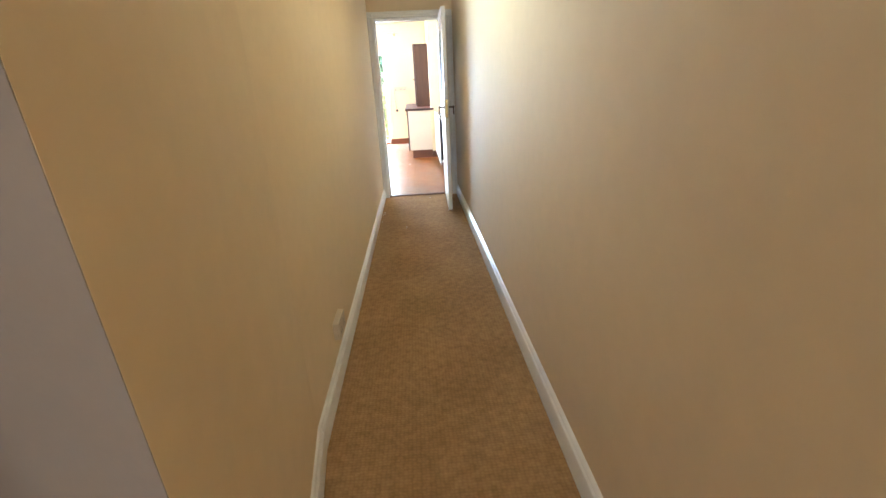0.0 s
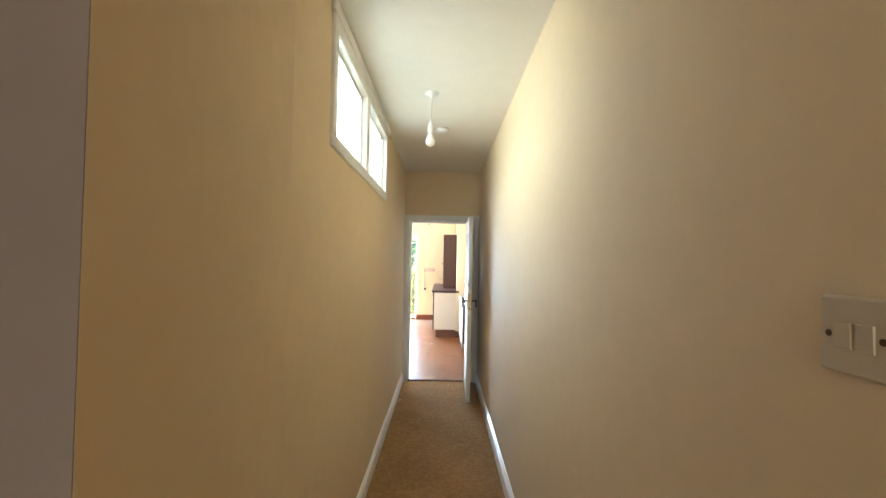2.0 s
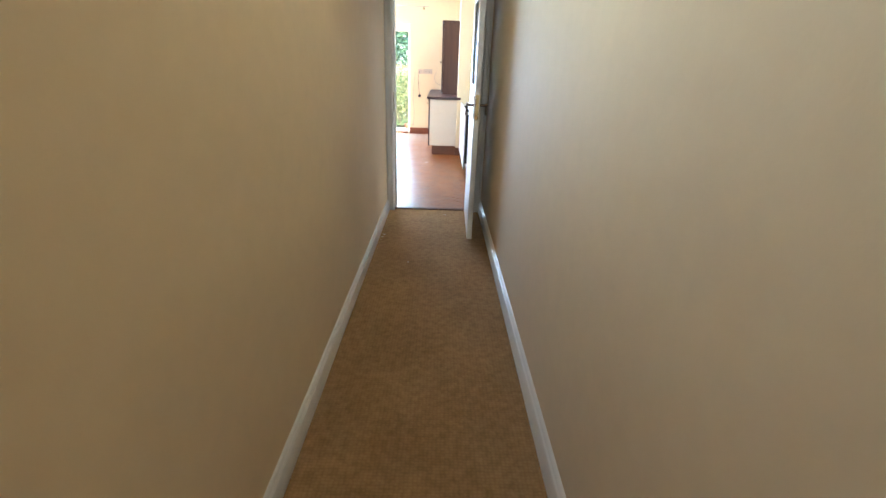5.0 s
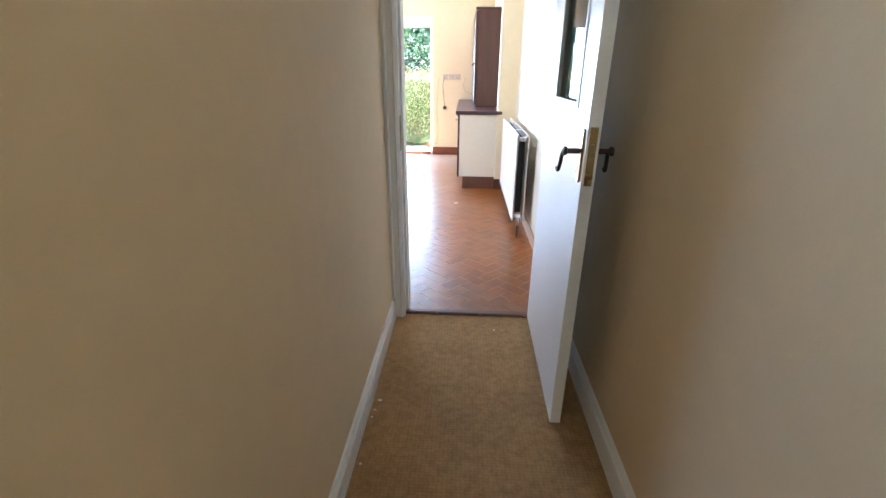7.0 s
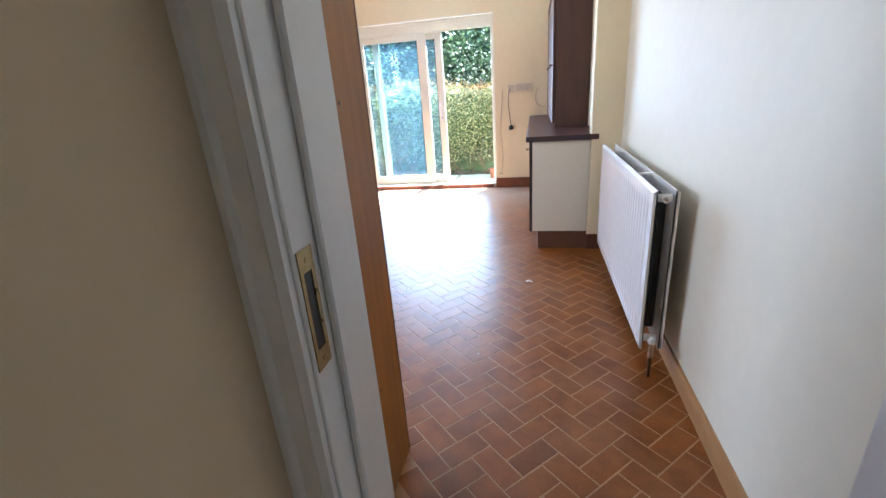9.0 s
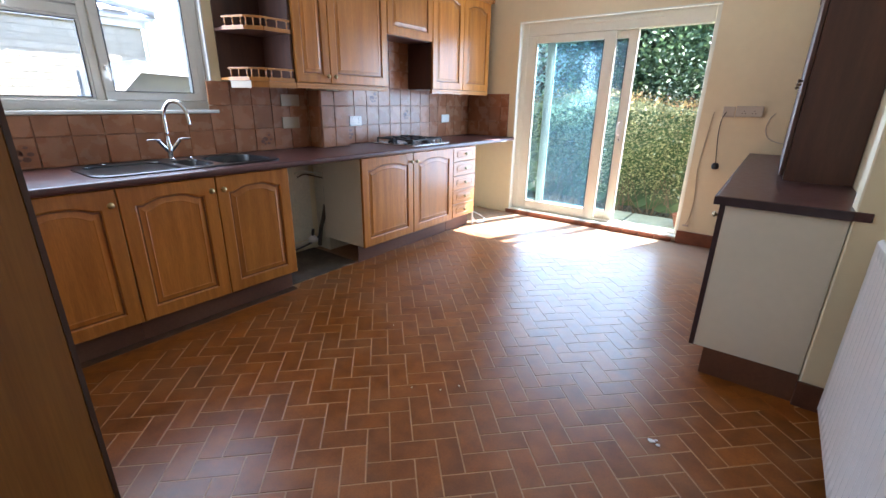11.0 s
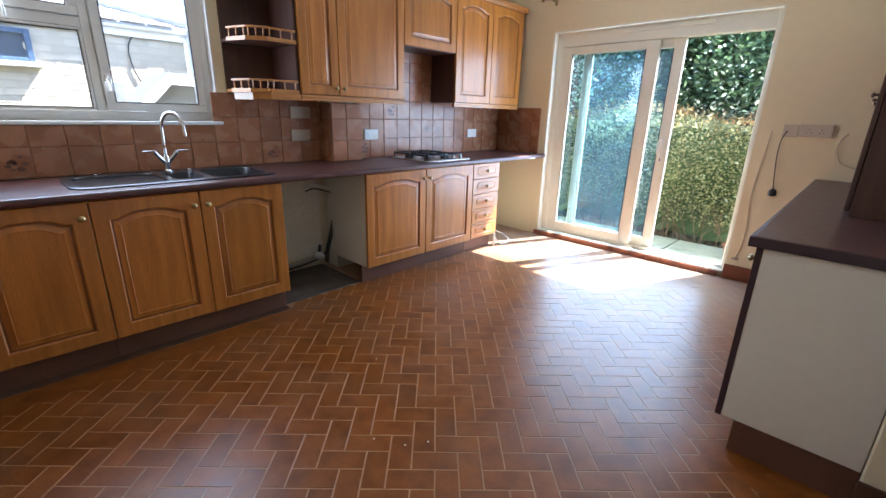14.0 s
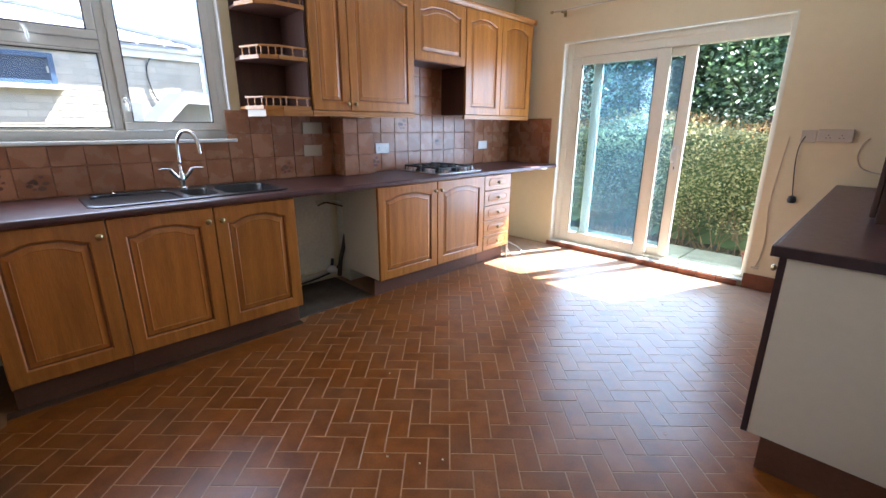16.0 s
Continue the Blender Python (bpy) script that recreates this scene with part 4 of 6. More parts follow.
def cornice(ob, y0, y1, x):
    part("cornice", loft([[(x + a, y, UZ1 + b) for a, b in ((-0.03, 0), (0.022, 0), (0.024, 0.008), (0.034, 0.02), (0.038, 0.034), (0.048, 0.038), (0.048, 0.046), (-0.03, 0.046))] for y in (y0, y1)]), OAK_RAIL, ob, "moulded oak cornice", smooth=25)


def wall_cabinet(y0, y1, z0, doors, label, pelmet=True, dark_left=False, dark_right=False):
    ob = base("wall_cabinet", (-2.6, (y0 + y1) / 2, z0), label, "kitchen cabinet", "oak wall units")
    bx0 = HW if y0 > 3.0 else PIER - 0.11
    part("carcass", bx((bx0, y0, z0), (UX - 0.002, y1, UZ1)), DARK_WOOD, ob, "dark brown carcass")
    for a, b, k, rise in doors:
        cupboard_door(ob, UX, a, b, z0 + 0.002, UZ1 - 0.002, k, rise=rise)
    if pelmet:
        part("pelmet", loft([[(UX - 0.012 + a, y, z0 + b) for a, b in ((0, 0), (0.026, 0), (0.028, -0.012), (0.024, -0.026), (0.026, -0.038), (0, -0.038))] for y in (y0, y1)]), OAK_RAIL, ob, "moulded oak light pelmet", smooth=25)
    cornice(ob, y0, y1, UX)
    return ob


wall_cabinet(2.648, 3.577, UZ0, [(2.648, 2.950, "br", 0.03), (2.950, 3.577, "bl", 0.045)], "double oak wall cupboard with brass knobs")
wall_cabinet(3.579, 4.194, 1.822, [(3.579, 4.194, "", 0.04)], "short oak cupboard over the hob", pelmet=False)
hood = wall_cabinet(4.196, 5.225, UZ0, [(4.196, 4.713, "", 0.035), (4.713, 5.223, "", 0.035)], "double oak wall cupboard beside the garden door")
part("cornice_return", boxes([((HW, 5.227, UZ1), (UX + 0.048, 5.260, UZ1 + 0.046))], 0.006), OAK_RAIL, hood)


def corner_shelves():
    ob = base("corner_shelf", (-2.6, 2.4, UZ0), "dark open end shelves with oak gallery rails", "shelf")
    part("back_panel", bx((SW, 2.285, UZ0), (SW + 0.012, 2.643, UZ1)), DARK_WOOD, ob)
    part("side_panel", bx((SW + 0.012, 2.627, UZ0), (UX, 2.643, UZ1)), DARK_WOOD, ob)
    out = [(SW + 0.012, 2.280), (-2.66, 2.280), (-2.50, 2.335), (UX + 0.012, 2.43), (UX + 0.012, 2.627), (SW + 0.012, 2.627)]
    for i, z in enumerate((1.405, 1.715, 2.03, 2.295)):
        shelf = part("shelf", loft([[(x, y, z + h) for x, y in out] for h in (0, 0.018)]), DARK_WOOD if i in (1, 2, 3) else OAK_RAIL, ob, "shaped dark shelf")
        edge = [(-2.70, 2.280), (-2.66, 2.275), (-2.498, 2.331), (UX + 0.016, 2.428), (UX + 0.016, 2.627)]
        bm = bmesh.new()
        for p, q in zip(edge[1:], edge[2:]):
            dx, dy = q[0] - p[0], q[1] - p[1]
            n = Vector((dy, -dx, 0)).normalized() * 0.008
            loft([[Vector((*p, z - 0.003)), Vector((*p, z - 0.003)) + n, Vector((*p, z + 0.021)) + n, Vector((*p, z + 0.021))], [Vector((*q, z - 0.003)), Vector((*q, z - 0.003)) + n, Vector((*q, z + 0.021)) + n, Vector((*q, z + 0.021))]], bm=bm)
        part("shelf_edge", bm, OAK_RAIL, shelf, "pale oak shelf edging")
        if i == 3:
            continue
        rail = bmesh.new()
        zr = z + 0.075
        for p, q in zip(edge[1:], edge[2:]):
            rod((*p, zr), (*q, zr), 0.007, 8, rail)
        part("gallery_rail", rail, OAK_RAIL, ob, "pale oak gallery rail")
        for p, q in zip(edge[1:], edge[2:]):
            for s in (0.12, 0.5, 0.88):
                x, y = p[0] + (q[0] - p[0]) * s, p[1] + (q[1] - p[1]) * s
                part("spindle", lathe([(0.005, 0.0), (0.0065, 0.006), (0.003, 0.012), (0.0055, 0.026), (0.0035, 0.040), (0.0065, 0.049), (0.004, 0.055)], Matrix.Translation((x, y, z + 0.018)), 8), OAK_RAIL, ob, smooth=40)
    part("pelmet", loft([[(x, y, UZ0 - 0.045 + h) for x, y in ((-2.66, 2.280), (-2.50, 2.335), (-2.515, 2.345), (-2.66, 2.295))] for h in (0, 0.044)]), PLASTIC_BEIGE, ob, "cream shaped pelmet end")
    part("pelmet", loft([[(x, y, UZ0 - 0.04 + h) for x, y in ((-2.50, 2.335), (UX + 0.014, 2.43), (UX + 0.014, 2.643), (UX, 2.643), (UX, 2.435), (-2.51, 2.345))] for h in (0, 0.039)]), OAK_RAIL, ob, "moulded oak light pelmet")


corner_shelves()

# ---- sink and tap ----


def sink():
    ob = base("sink", (-2.53, 1.82, 0.905), "black composite one and a half bowl sink with drainer", "sink")
    z = 0.905
    rim = [(x, y) for x, y in rounded(SX0, SX1, SY0, SY1, 0.10, 8)]

    def scaled(pts, k, h):
        cx, cy = (SX0 + SX1) / 2, (SY0 + SY1) / 2
        return [(cx + (x - cx) * (1 - k / 0.245), cy + (y - cy) * (1 - k / 0.52), h) for x, y in pts]

    holes = [(-2.63, -2.235, 1.96, 2.29, 0.09, 0.16), (-2.58, -2.265, 1.765, 1.925, 0.06, 0.12), (-2.64, -2.235, 1.34, 1.73, 0.07, 0.012)]
    bm = loft([scaled(rim, -0.002, z), scaled(rim, -0.002, z + 0.006), scaled(rim, 0.006, z + 0.011), scaled(rim, 0.02, z + 0.009)], caps=(False, False))
    part("rim", bm, SINK_STONE, ob, smooth=40)
    # deck: a sheet with the bowls let into it
    inner = scaled(rim, 0.02, z + 0.009)
    deck = bmesh.new()
    edges = []
    for loop in [inner] + [[(x, y, z + 0.009) for x, y in rounded(a, b, c, d, r, 6)] for a, b, c, d, r, _ in holes]:
        vs = [deck.verts.new(p) for p in loop]
        edges += [deck.edges.new((vs[i], vs[(i + 1) % len(vs)])) for i in range(len(vs))]
    bmesh.ops.triangle_fill(deck, use_beauty=True, use_dissolve=False, edges=edges)
    part("deck", deck, SINK_STONE, ob)
    for i, (a, b, c, d, r, deep) in enumerate(holes):
        t = 0.02 if deep > 0.05 else 0.006
        bowl = loft([[(x, y, z + 0.009) for x, y in rounded(a, b, c, d, r, 6)], [(x, y, z + 0.004) for x, y in rounded(a + 0.004, b - 0.004, c + 0.004, d - 0.004, r, 6)],
                     [(x, y, z + 0.009 - deep) for x, y in rounded(a + t, b - t, c + t, d - t, r - 0.01, 6)]], caps=(False, True))
        bp = part("bowl" if deep > 0.05 else "drainer", bowl, SINK_STONE, ob, smooth=50)
        if deep > 0.05:
            part("waste", lathe([(0.04, 0.0), (0.04, 0.003), (0.03, 0.004), (0.004, 0.002)], Matrix.Translation(((a + b) / 2, (c + d) / 2, z + 0.0095 - deep)), 20), CHROME, bp, "chrome waste fitting")
    for y in (1.46, 1.94):
        part("overflow_cap", lathe([(0.012, 0), (0.012, 0.006), (0.008, 0.009), (0.002, 0.009)], Matrix.Translation((-2.66 if y > 1.5 else -2.655, y, z + 0.009)), 14), CHROME, ob, smooth=40)


sink()
tp = base("mixer_tap", (-2.665, 1.825, 0.914), "chrome swan-neck mixer tap with two lever handles", "tap")
TX, TY, TZ = -2.665, 1.825, 0.914
part("body", lathe([(0.026, 0), (0.026, 0.006), (0.017, 0.012), (0.016, 0.05), (0.018, 0.085), (0.012, 0.10), (0.010, 0.11)], Matrix.Translation((TX, TY, TZ)), 20), CHROME, tp, smooth=40)
part("spout", tube([(TX, TY, TZ + 0.09), (TX, TY, TZ + 0.20), (TX + 0.005, TY + 0.004, TZ + 0.29), (TX + 0.04, TY + 0.03, TZ + 0.345), (TX + 0.09, TY + 0.065, TZ + 0.34), (TX + 0.118, TY + 0.085, TZ + 0.29), (TX + 0.125, TY + 0.09, TZ + 0.215)], 0.0105, 14), CHROME, tp, smooth=60)
for s in (-1, 1):
    a = tube([(TX, TY + s * 0.01, TZ + 0.055), (TX + 0.01, TY + s * 0.035, TZ + 0.085), (TX + 0.018, TY + s * 0.06, TZ + 0.118)], 0.012, 12)
    arm = part("valve_arm", a, CHROME, tp, smooth=60)
    part("lever", tube([(TX + 0.018, TY + s * 0.052, TZ + 0.122), (TX + 0.022, TY + s * 0.09, TZ + 0.126), (TX + 0.024, TY + s * 0.125, TZ + 0.124)], 0.005, 8), CHROME, arm, smooth=60)

# ---- gas hob ----


def hob():
    y0, y1, x0, x1, z = 3.59, 4.19, -2.70, -2.19, 0.905
    ob = base("gas_hob", ((x0 + x1) / 2, (y0 + y1) / 2, z), "stainless steel four-burner gas hob with black pan supports", "hob")
    out = rounded(x0, x1, y0, y1, 0.03, 5)
    mid = rounded(x0 + 0.015, x1 - 0.015, y0 + 0.015, y1 - 0.015, 0.025, 5)
    part("plate", loft([[(x, y, z) for x, y in out], [(x, y, z + 0.006) for x, y in out], [(x, y, z + 0.010) for x, y in rounded(x0 + 0.006, x1 - 0.006, y0 + 0.006, y1 - 0.006, 0.028, 5)], [(x, y, z + 0.007) for x, y in mid]]), STEEL, ob, smooth=40)
    for cx, cy, r in ((-2.57, 3.76, 0.045), (-2.33, 3.76, 0.034), (-2.57, 3.98, 0.034), (-2.33, 3.98, 0.045)):
        part("burner", lathe([(r, 0), (r, 0.012), (r * 0.8, 0.016), (r * 0.8, 0.022), (r * 0.2, 0.024)], Matrix.Translation((cx, cy, z + 0.007)), 20), BLACK_IRON, ob, smooth=40)
    for cx in (-2.57, -2.33):
        g = bmesh.new()
        for a, b in (((cx - 0.10, 3.66), (cx - 0.10, 4.07)), ((cx + 0.10, 3.66), (cx + 0.10, 4.07))):
            rod((*a, z + 0.046), (*b, z + 0.046), 0.0065, 6, g)
        for cy in (3.76, 3.98):
            for s in (-1, 1):
                rod((cx + s * 0.10, cy, z + 0.050), (cx + s * 0.025, cy, z + 0.052), 0.0065, 6, g)
                rod((cx, cy + s * 0.10, z + 0.050), (cx, cy + s * 0.025, z + 0.052), 0.0065, 6, g)
        for yy in (3.66, 3.87, 4.07):
            rod((cx - 0.10, yy, z + 0.046), (cx + 0.10, yy, z + 0.046), 0.0065, 6, g)
            for s in (-0.1, 0.1):
                rod((cx + s, yy, z + 0.006), (cx + s, yy, z + 0.056), 0.007, 6, g)
        part("pan_support", g, BLACK_IRON, ob, "black cast-iron pan support")
    for i in range(4):
        part("control_knob", lathe([(0.022, 0), (0.021, 0.018), (0.017, 0.032), (0.004, 0.034)], Matrix.Translation((-2.56 + i * 0.085, 4.15, z + 0.008)), 18), PLASTIC_WHITE, ob, "pale control knob", smooth=40)


hob()

# ---- sockets over the worktops ----
socket("double_socket", (HW + 0.008, 3.453, 1.108), "x", 1, 0.146, PLASTIC_WHITE, "white double socket on the tiled splashback")
socket("cooker_switch", (HW + 0.008, 4.822, 1.104), "x", 1, 0.146, PLASTIC_WHITE, "white double wall switch plate on the tiled splashback", slots=False)
socket("blank_plate", (SW + 0.008, 2.812, 1.28), "x", 1, 0.165, PLASTIC_BEIGE, "beige blank wall plate on the sink tiles", slots=False)
socket("blank_plate", (SW + 0.008, 2.803, 1.108), "x", 1, 0.155, PLASTIC_BEIGE, "beige blank wall plate on the sink tiles", slots=False)

# ---- appliance gap between the base units ----
solid("floor_gap", bx((SW, 2.297, -0.008), (-2.22, 2.928, 0.004)), CONCRETE, "dirty dark concrete floor in the appliance gap", "floor", kind="structure")
solid("wall_gap_back", bx((SW, 2.297, 0.10), (SW + 0.012, 2.928, 0.866)), UNPAINTED, "stained cream wall in the appliance gap", "wall", kind="structure")
# narrow dark brown strip along the foot of the plinths
solid("floor_edge", bx((-2.2, 0.84, -0.008), (-2.135, 2.297, 0.0008)), EDGE_BROWN, "dark brown strip before the plinths", "floor", kind="structure")
solid("floor_edge", bx((-2.135, 0.84, -0.008), (-1.98, 2.297, -0.0006)), FLOOR_TILE_FAR, "cut terracotta floor edge before the plinths", "floor", kind="structure")
solid("floor_edge", bx((0.24, 2.80, -0.008), (0.70, 3.0, -0.0006)), FLOOR_TILE_FAR, "cut terracotta floor edge at the end cupboard", "floor", kind="structure")
solid("floor_edge", bx((0.0, 0.005, -0.008), (0.76, 0.15, -0.0006)), FLOOR_TILE_FAR, "cut terracotta floor edge at the threshold", "floor", kind="structure")
pl = base("waste_plumbing", (-2.66, 2.88, 0), "dark hose, thin pipes and white valve in the appliance gap", "plumbing")
part("hose", tube([(-2.62, 2.955, 0.80), (-2.625, 2.957, 0.60), (-2.615, 2.95, 0.42), (-2.63, 2.955, 0.34), (-2.64, 2.92, 0.24), (-2.66, 2.86, 0.13), (-2.70, 2.70, 0.07), (-2.74, 2.50, 0.04)], 0.008, 8), BLACK_IRON, pl, "dark rubber hose", smooth=60)
part("hose", tube([(-2.64, 2.965, 0.42), (-2.65, 2.94, 0.30), (-2.66, 2.915, 0.20), (-2.67, 2.90, 0.06)], 0.018, 8), CONCRETE, pl, "grey waste hose", smooth=60)
part("pipe", tube([(-2.77, 2.78, 0.70), (-2.76, 2.84, 0.715), (-2.75, 2.90, 0.705), (-2.66, 2.965, 0.69)], 0.007, 8), UPVC, pl, "thin white pipe", smooth=60)
part("pipe", tube([(-2.77, 2.80, 0.665), (-2.76, 2.86, 0.685), (-2.75, 2.91, 0.675), (-2.66, 2.97, 0.655)], 0.006, 8), BRONZE, pl, "thin copper pipe", smooth=60)
part("valve", lathe([(0.022, 0), (0.042, 0.006), (0.044, 0.03), (0.030, 0.042), (0.012, 0.06), (0.004, 0.062)], Matrix.Translation((-2.68, 2.84, 0.105)), 16), PLASTIC_WHITE, pl, "white valve body", smooth=40)
part("valve_stem", rod((-2.68, 2.84, 0.16), (-2.68, 2.85, 0.22), 0.013, 10), BLACK_IRON, pl)
part("waste_pipe", rod((-2.76, 2.32, 0.055), (-2.74, 2.90, 0.09), 0.021, 12), PLASTIC_AGED, pl, "dusty white waste pipe", smooth=40)

cb = base("loose_cable", (-2.3, 4.75, 0), "white cable loop lying beside the drawers", "cable")
part("flex", tube([(-2.22, 4.56, 0.30), (-2.18, 4.58, 0.12), (-2.12, 4.62, 0.012), (-2.10, 4.75, 0.012), (-2.25, 4.90, 0.014), (-2.4, 4.8, 0.1)], 0.006, 8), PLASTIC_WHITE, cb, smooth=60)
part("pipe", rod((-2.14, 4.545, 0.0), (-2.14, 4.545, 0.145), 0.011, 10), PLASTIC_WHITE, cb, "white upright pipe")

# ---- radiator ----


def radiator():
    y0, y1, z0, z1 = 1.325, 2.74, 0.125, 0.855
    ob = base("radiator", (0.82, 2.02, 0), "white double-panel convector radiator with fluted front", "radiator")
    xf = 0.742

    def panel(x, s, name):
        loops = []
        n = 26
        prof = [(x, z0), (x, z1)]
        bm = bmesh.new()
        ys, xs = [y0, y0 + 0.05], [0, 0]
        pitch = (y1 - y0 - 0.10) / n
        for k in range(n):
            a = y0 + 0.05 + k * pitch
            ys += [a + pitch * 0.12, a + pitch * 0.30, a + pitch * 0.70, a + pitch * 0.88]
            xs += [0, 0.009, 0.009, 0]
        ys += [y1 - 0.05, y1]
        xs += [0, 0]
        rows = []
        for z, k, dx in ((z0, 0, 0.010), (z0 + 0.012, 0, 0.0), (z0 + 0.045, 0, 0.0), (z0 + 0.075, 1, 0.0), (z1 - 0.075, 1, 0.0), (z1 - 0.045, 0, 0.0), (z1 - 0.012, 0, 0.0), (z1, 0, 0.010)):
            rows.append([bm.verts.new((x + s * (xx * k + dx), yy, z)) for yy, xx in zip(ys, xs)])
        for a, b in zip(rows, rows[1:]):
            for i in range(len(ys) - 1):
                bm.faces.new((a[i], a[i + 1], b[i + 1], b[i]))
        back = bx((min(x + s * 0.010, x + s * 0.016), y0, z0), (max(x + s * 0.010, x + s * 0.016), y1, z1))
        me = bpy.data.meshes.new("tmp")
        back.to_mesh(me)
        back.free()
        bm.from_mesh(me)
        bpy.data.meshes.remove(me)
        for yy in (y0, y1 - 0.004):
            e = bx((min(x, x + s * 0.016), yy, z0 + 0.006), (max(x, x + s * 0.016), yy + 0.004, z1 - 0.006))
            me = bpy.data.meshes.new("tmp")
            e.to_mesh(me)
            e.free()
            bm.from_mesh(me)
            bpy.data.meshes.remove(me)
        part(name, bm, RADIATOR_WHITE, ob, smooth=35)

    panel(xf, 1, "front_panel")
    panel(xf + 0.098, -1, "back_panel")
    for k in range(34):
        y = y0 + 0.10 + k * (y1 - y0 - 0.16) / 33
        # fins coloured black so that the unlit gap between the panels looks dark
        part("fin", bx((xf + 0.018, y, z0 + 0.06), (xf + 0.078, y + 0.0015, z1 - 0.05)), BLACK_IRON, ob)
    for z in (z0 + 0.05, z1 - 0.035):
        conn = rod((xf + 0.02, y0 + 0.022, z), (xf + 0.072, y0 + 0.022, z), 0.017, 14)
        rod((xf + 0.045, y0 - 0.012, z), (xf + 0.045, y0 + 0.03, z), 0.014, 12, conn)
        part("end_fitting", conn, RADIATOR_WHITE, ob, smooth=40)
    part("bleed_plug", rod((xf + 0.045, y0 - 0.02, z1 - 0.035), (xf + 0.045, y0 - 0.010, z1 - 0.035), 0.006, 8), BRASS, ob)
    for y in (1.70, 2.40):
        part("top_bracket", bx((xf + 0.012, y, z1 - 0.012), (xf + 0.088, y + 0.03, z1 - 0.004)), RADIATOR_WHITE, ob)
    for y in (1.72, 2.42):
        part("wall_bracket", bx((xf + 0.088, y - 0.02, 0.25), (KR, y + 0.02, 0.75)), STEEL, ob)
    v = rod((xf + 0.045, y0 - 0.028, z0 + 0.05), (xf + 0.045, y0 - 0.028, z0 - 0.02), 0.013, 12)
    rod((xf + 0.045, y0 - 0.028, z0 + 0.05), (xf + 0.045, y0 - 0.005, z0 + 0.05), 0.011, 10, v)
    valve = part("valve", v, CHROME, ob, "chrome lockshield valve")
    part("valve_cap", lathe([(0.014, 0), (0.014, 0.022), (0.010, 0.028), (0.003, 0.028)], Matrix.Translation((xf + 0.045, y0 - 0.028, z0 + 0.05)), 14), PLASTIC_WHITE, valve)
    part("pipe", rod((xf + 0.045, y0 - 0.028, 0.0), (xf + 0.045, y0 - 0.028, z0), 0.0075, 10), BRONZE, ob, "tarnished copper tail pipe")


radiator()
solid("baseboard", sweep_profile([(0, 0), (0.018, 0), (0.018, 0.075), (0.012, 0.088), (0, 0.09)], (KR, 0.065, 0), (KR, 2.949, 0), (-1, 0, 0)), PINE, "bare pine skirting under the radiator", "skirting", kind="structure", smooth=25)
solid("baseboard", bx((0.684, 2.937, 0.0), (KR - 0.02, 2.949, 0.125), 0.003), PLINTH_BROWN, "brown tiled skirting on the wall nib", "skirting", kind="structure")
solid("baseboard", bx((D1 - 0.01, FAR - 0.016, 0.0), (0.24, FAR - 0.001, 0.125), 0.003), STEP_TILE, "brown quarry tile skirting beside the garden door", "skirting", kind="structure")

# ---- far wall fittings ----
fs = base("curtain_pole", (-1.1, FAR - 0.06, 2.41), "thin pale curtain pole above the garden door", "curtain pole")
part("pole", rod((-2.22, FAR - 0.06, 2.41), (0.15, FAR - 0.06, 2.41), 0.008, 10), PLASTIC_AGED, fs)
part("finial", lathe([(0.008, 0), (0.013, 0.008), (0.017, 0.02), (0.012, 0.034), (0.003, 0.04)], Matrix.Translation((-2.22, FAR - 0.06, 2.41)) @ Euler((0, -math.pi / 2, 0)).to_matrix().to_4x4(), 12), BRASS, fs, smooth=40)
for x in (-2.12, 0.05):
    part("bracket", boxes([((x - 0.012, FAR - 0.07, 2.388), (x + 0.012, FAR - 0.0005, 2.40)), ((x - 0.016, FAR - 0.008, 2.36), (x + 0.016, FAR - 0.0005, 2.43))], 0.002), BRASS, fs)
s1 = socket("wall_socket", (0.143, FAR, 1.248), "y", -1, 0.19, PLASTIC_AGED, "cream double socket on a surface box", box_depth=0.03)
s2 = socket("aerial_outlet", (-0.005, FAR, 1.242), "y", -1, 0.086, PLASTIC_AGED, "small cream cable outlet on the far wall", slots=False, box_depth=0.012)
c1 = base("hanging_lead", (-0.06, FAR - 0.03, 1.26), "black lead with plug hanging from the wall outlet", "cable")
part("flex", tube([(-0.022, FAR - 0.022, 1.243), (-0.045, FAR - 0.028, 1.17), (-0.047, FAR - 0.026, 1.05), (-0.032, FAR - 0.024, 0.90), (-0.02, FAR - 0.022, 0.80)], 0.0035, 8), BLACK_PLASTIC, c1, smooth=60)
part("plug", lathe([(0.008, 0.05), (0.024, 0.04), (0.030, 0.02), (0.028, 0.0), (0.018, -0.008), (0.004, -0.01)], Matrix.Translation((-0.018, FAR - 0.034, 0.755)), 14), BLACK_PLASTIC, c1, smooth=40)
c2 = base("aerial_cable", (-0.18, FAR - 0.01, 0.2), "thin brown aerial cable clipped down the wall", "cable")
part("flex", tube([(-0.116, FAR - 0.006, 1.239), (-0.135, FAR - 0.007, 1.00), (-0.152, FAR - 0.006, 0.72), (-0.130, FAR - 0.007, 0.45), (-0.138, FAR - 0.006, 0.28), (-0.158, FAR - 0.008, 0.19)], 0.0035, 6), PLASTIC_BEIGE, c2, smooth=60)
part("clip", bx((-0.185, FAR - 0.012, 0.175), (-0.135, FAR - 0.0005, 0.192), 0.002), PLASTIC_AGED, c2)
c3 = base("loop_cable", (0.3, FAR - 0.01, 1.2), "short pale cable looping to the dresser", "cable")
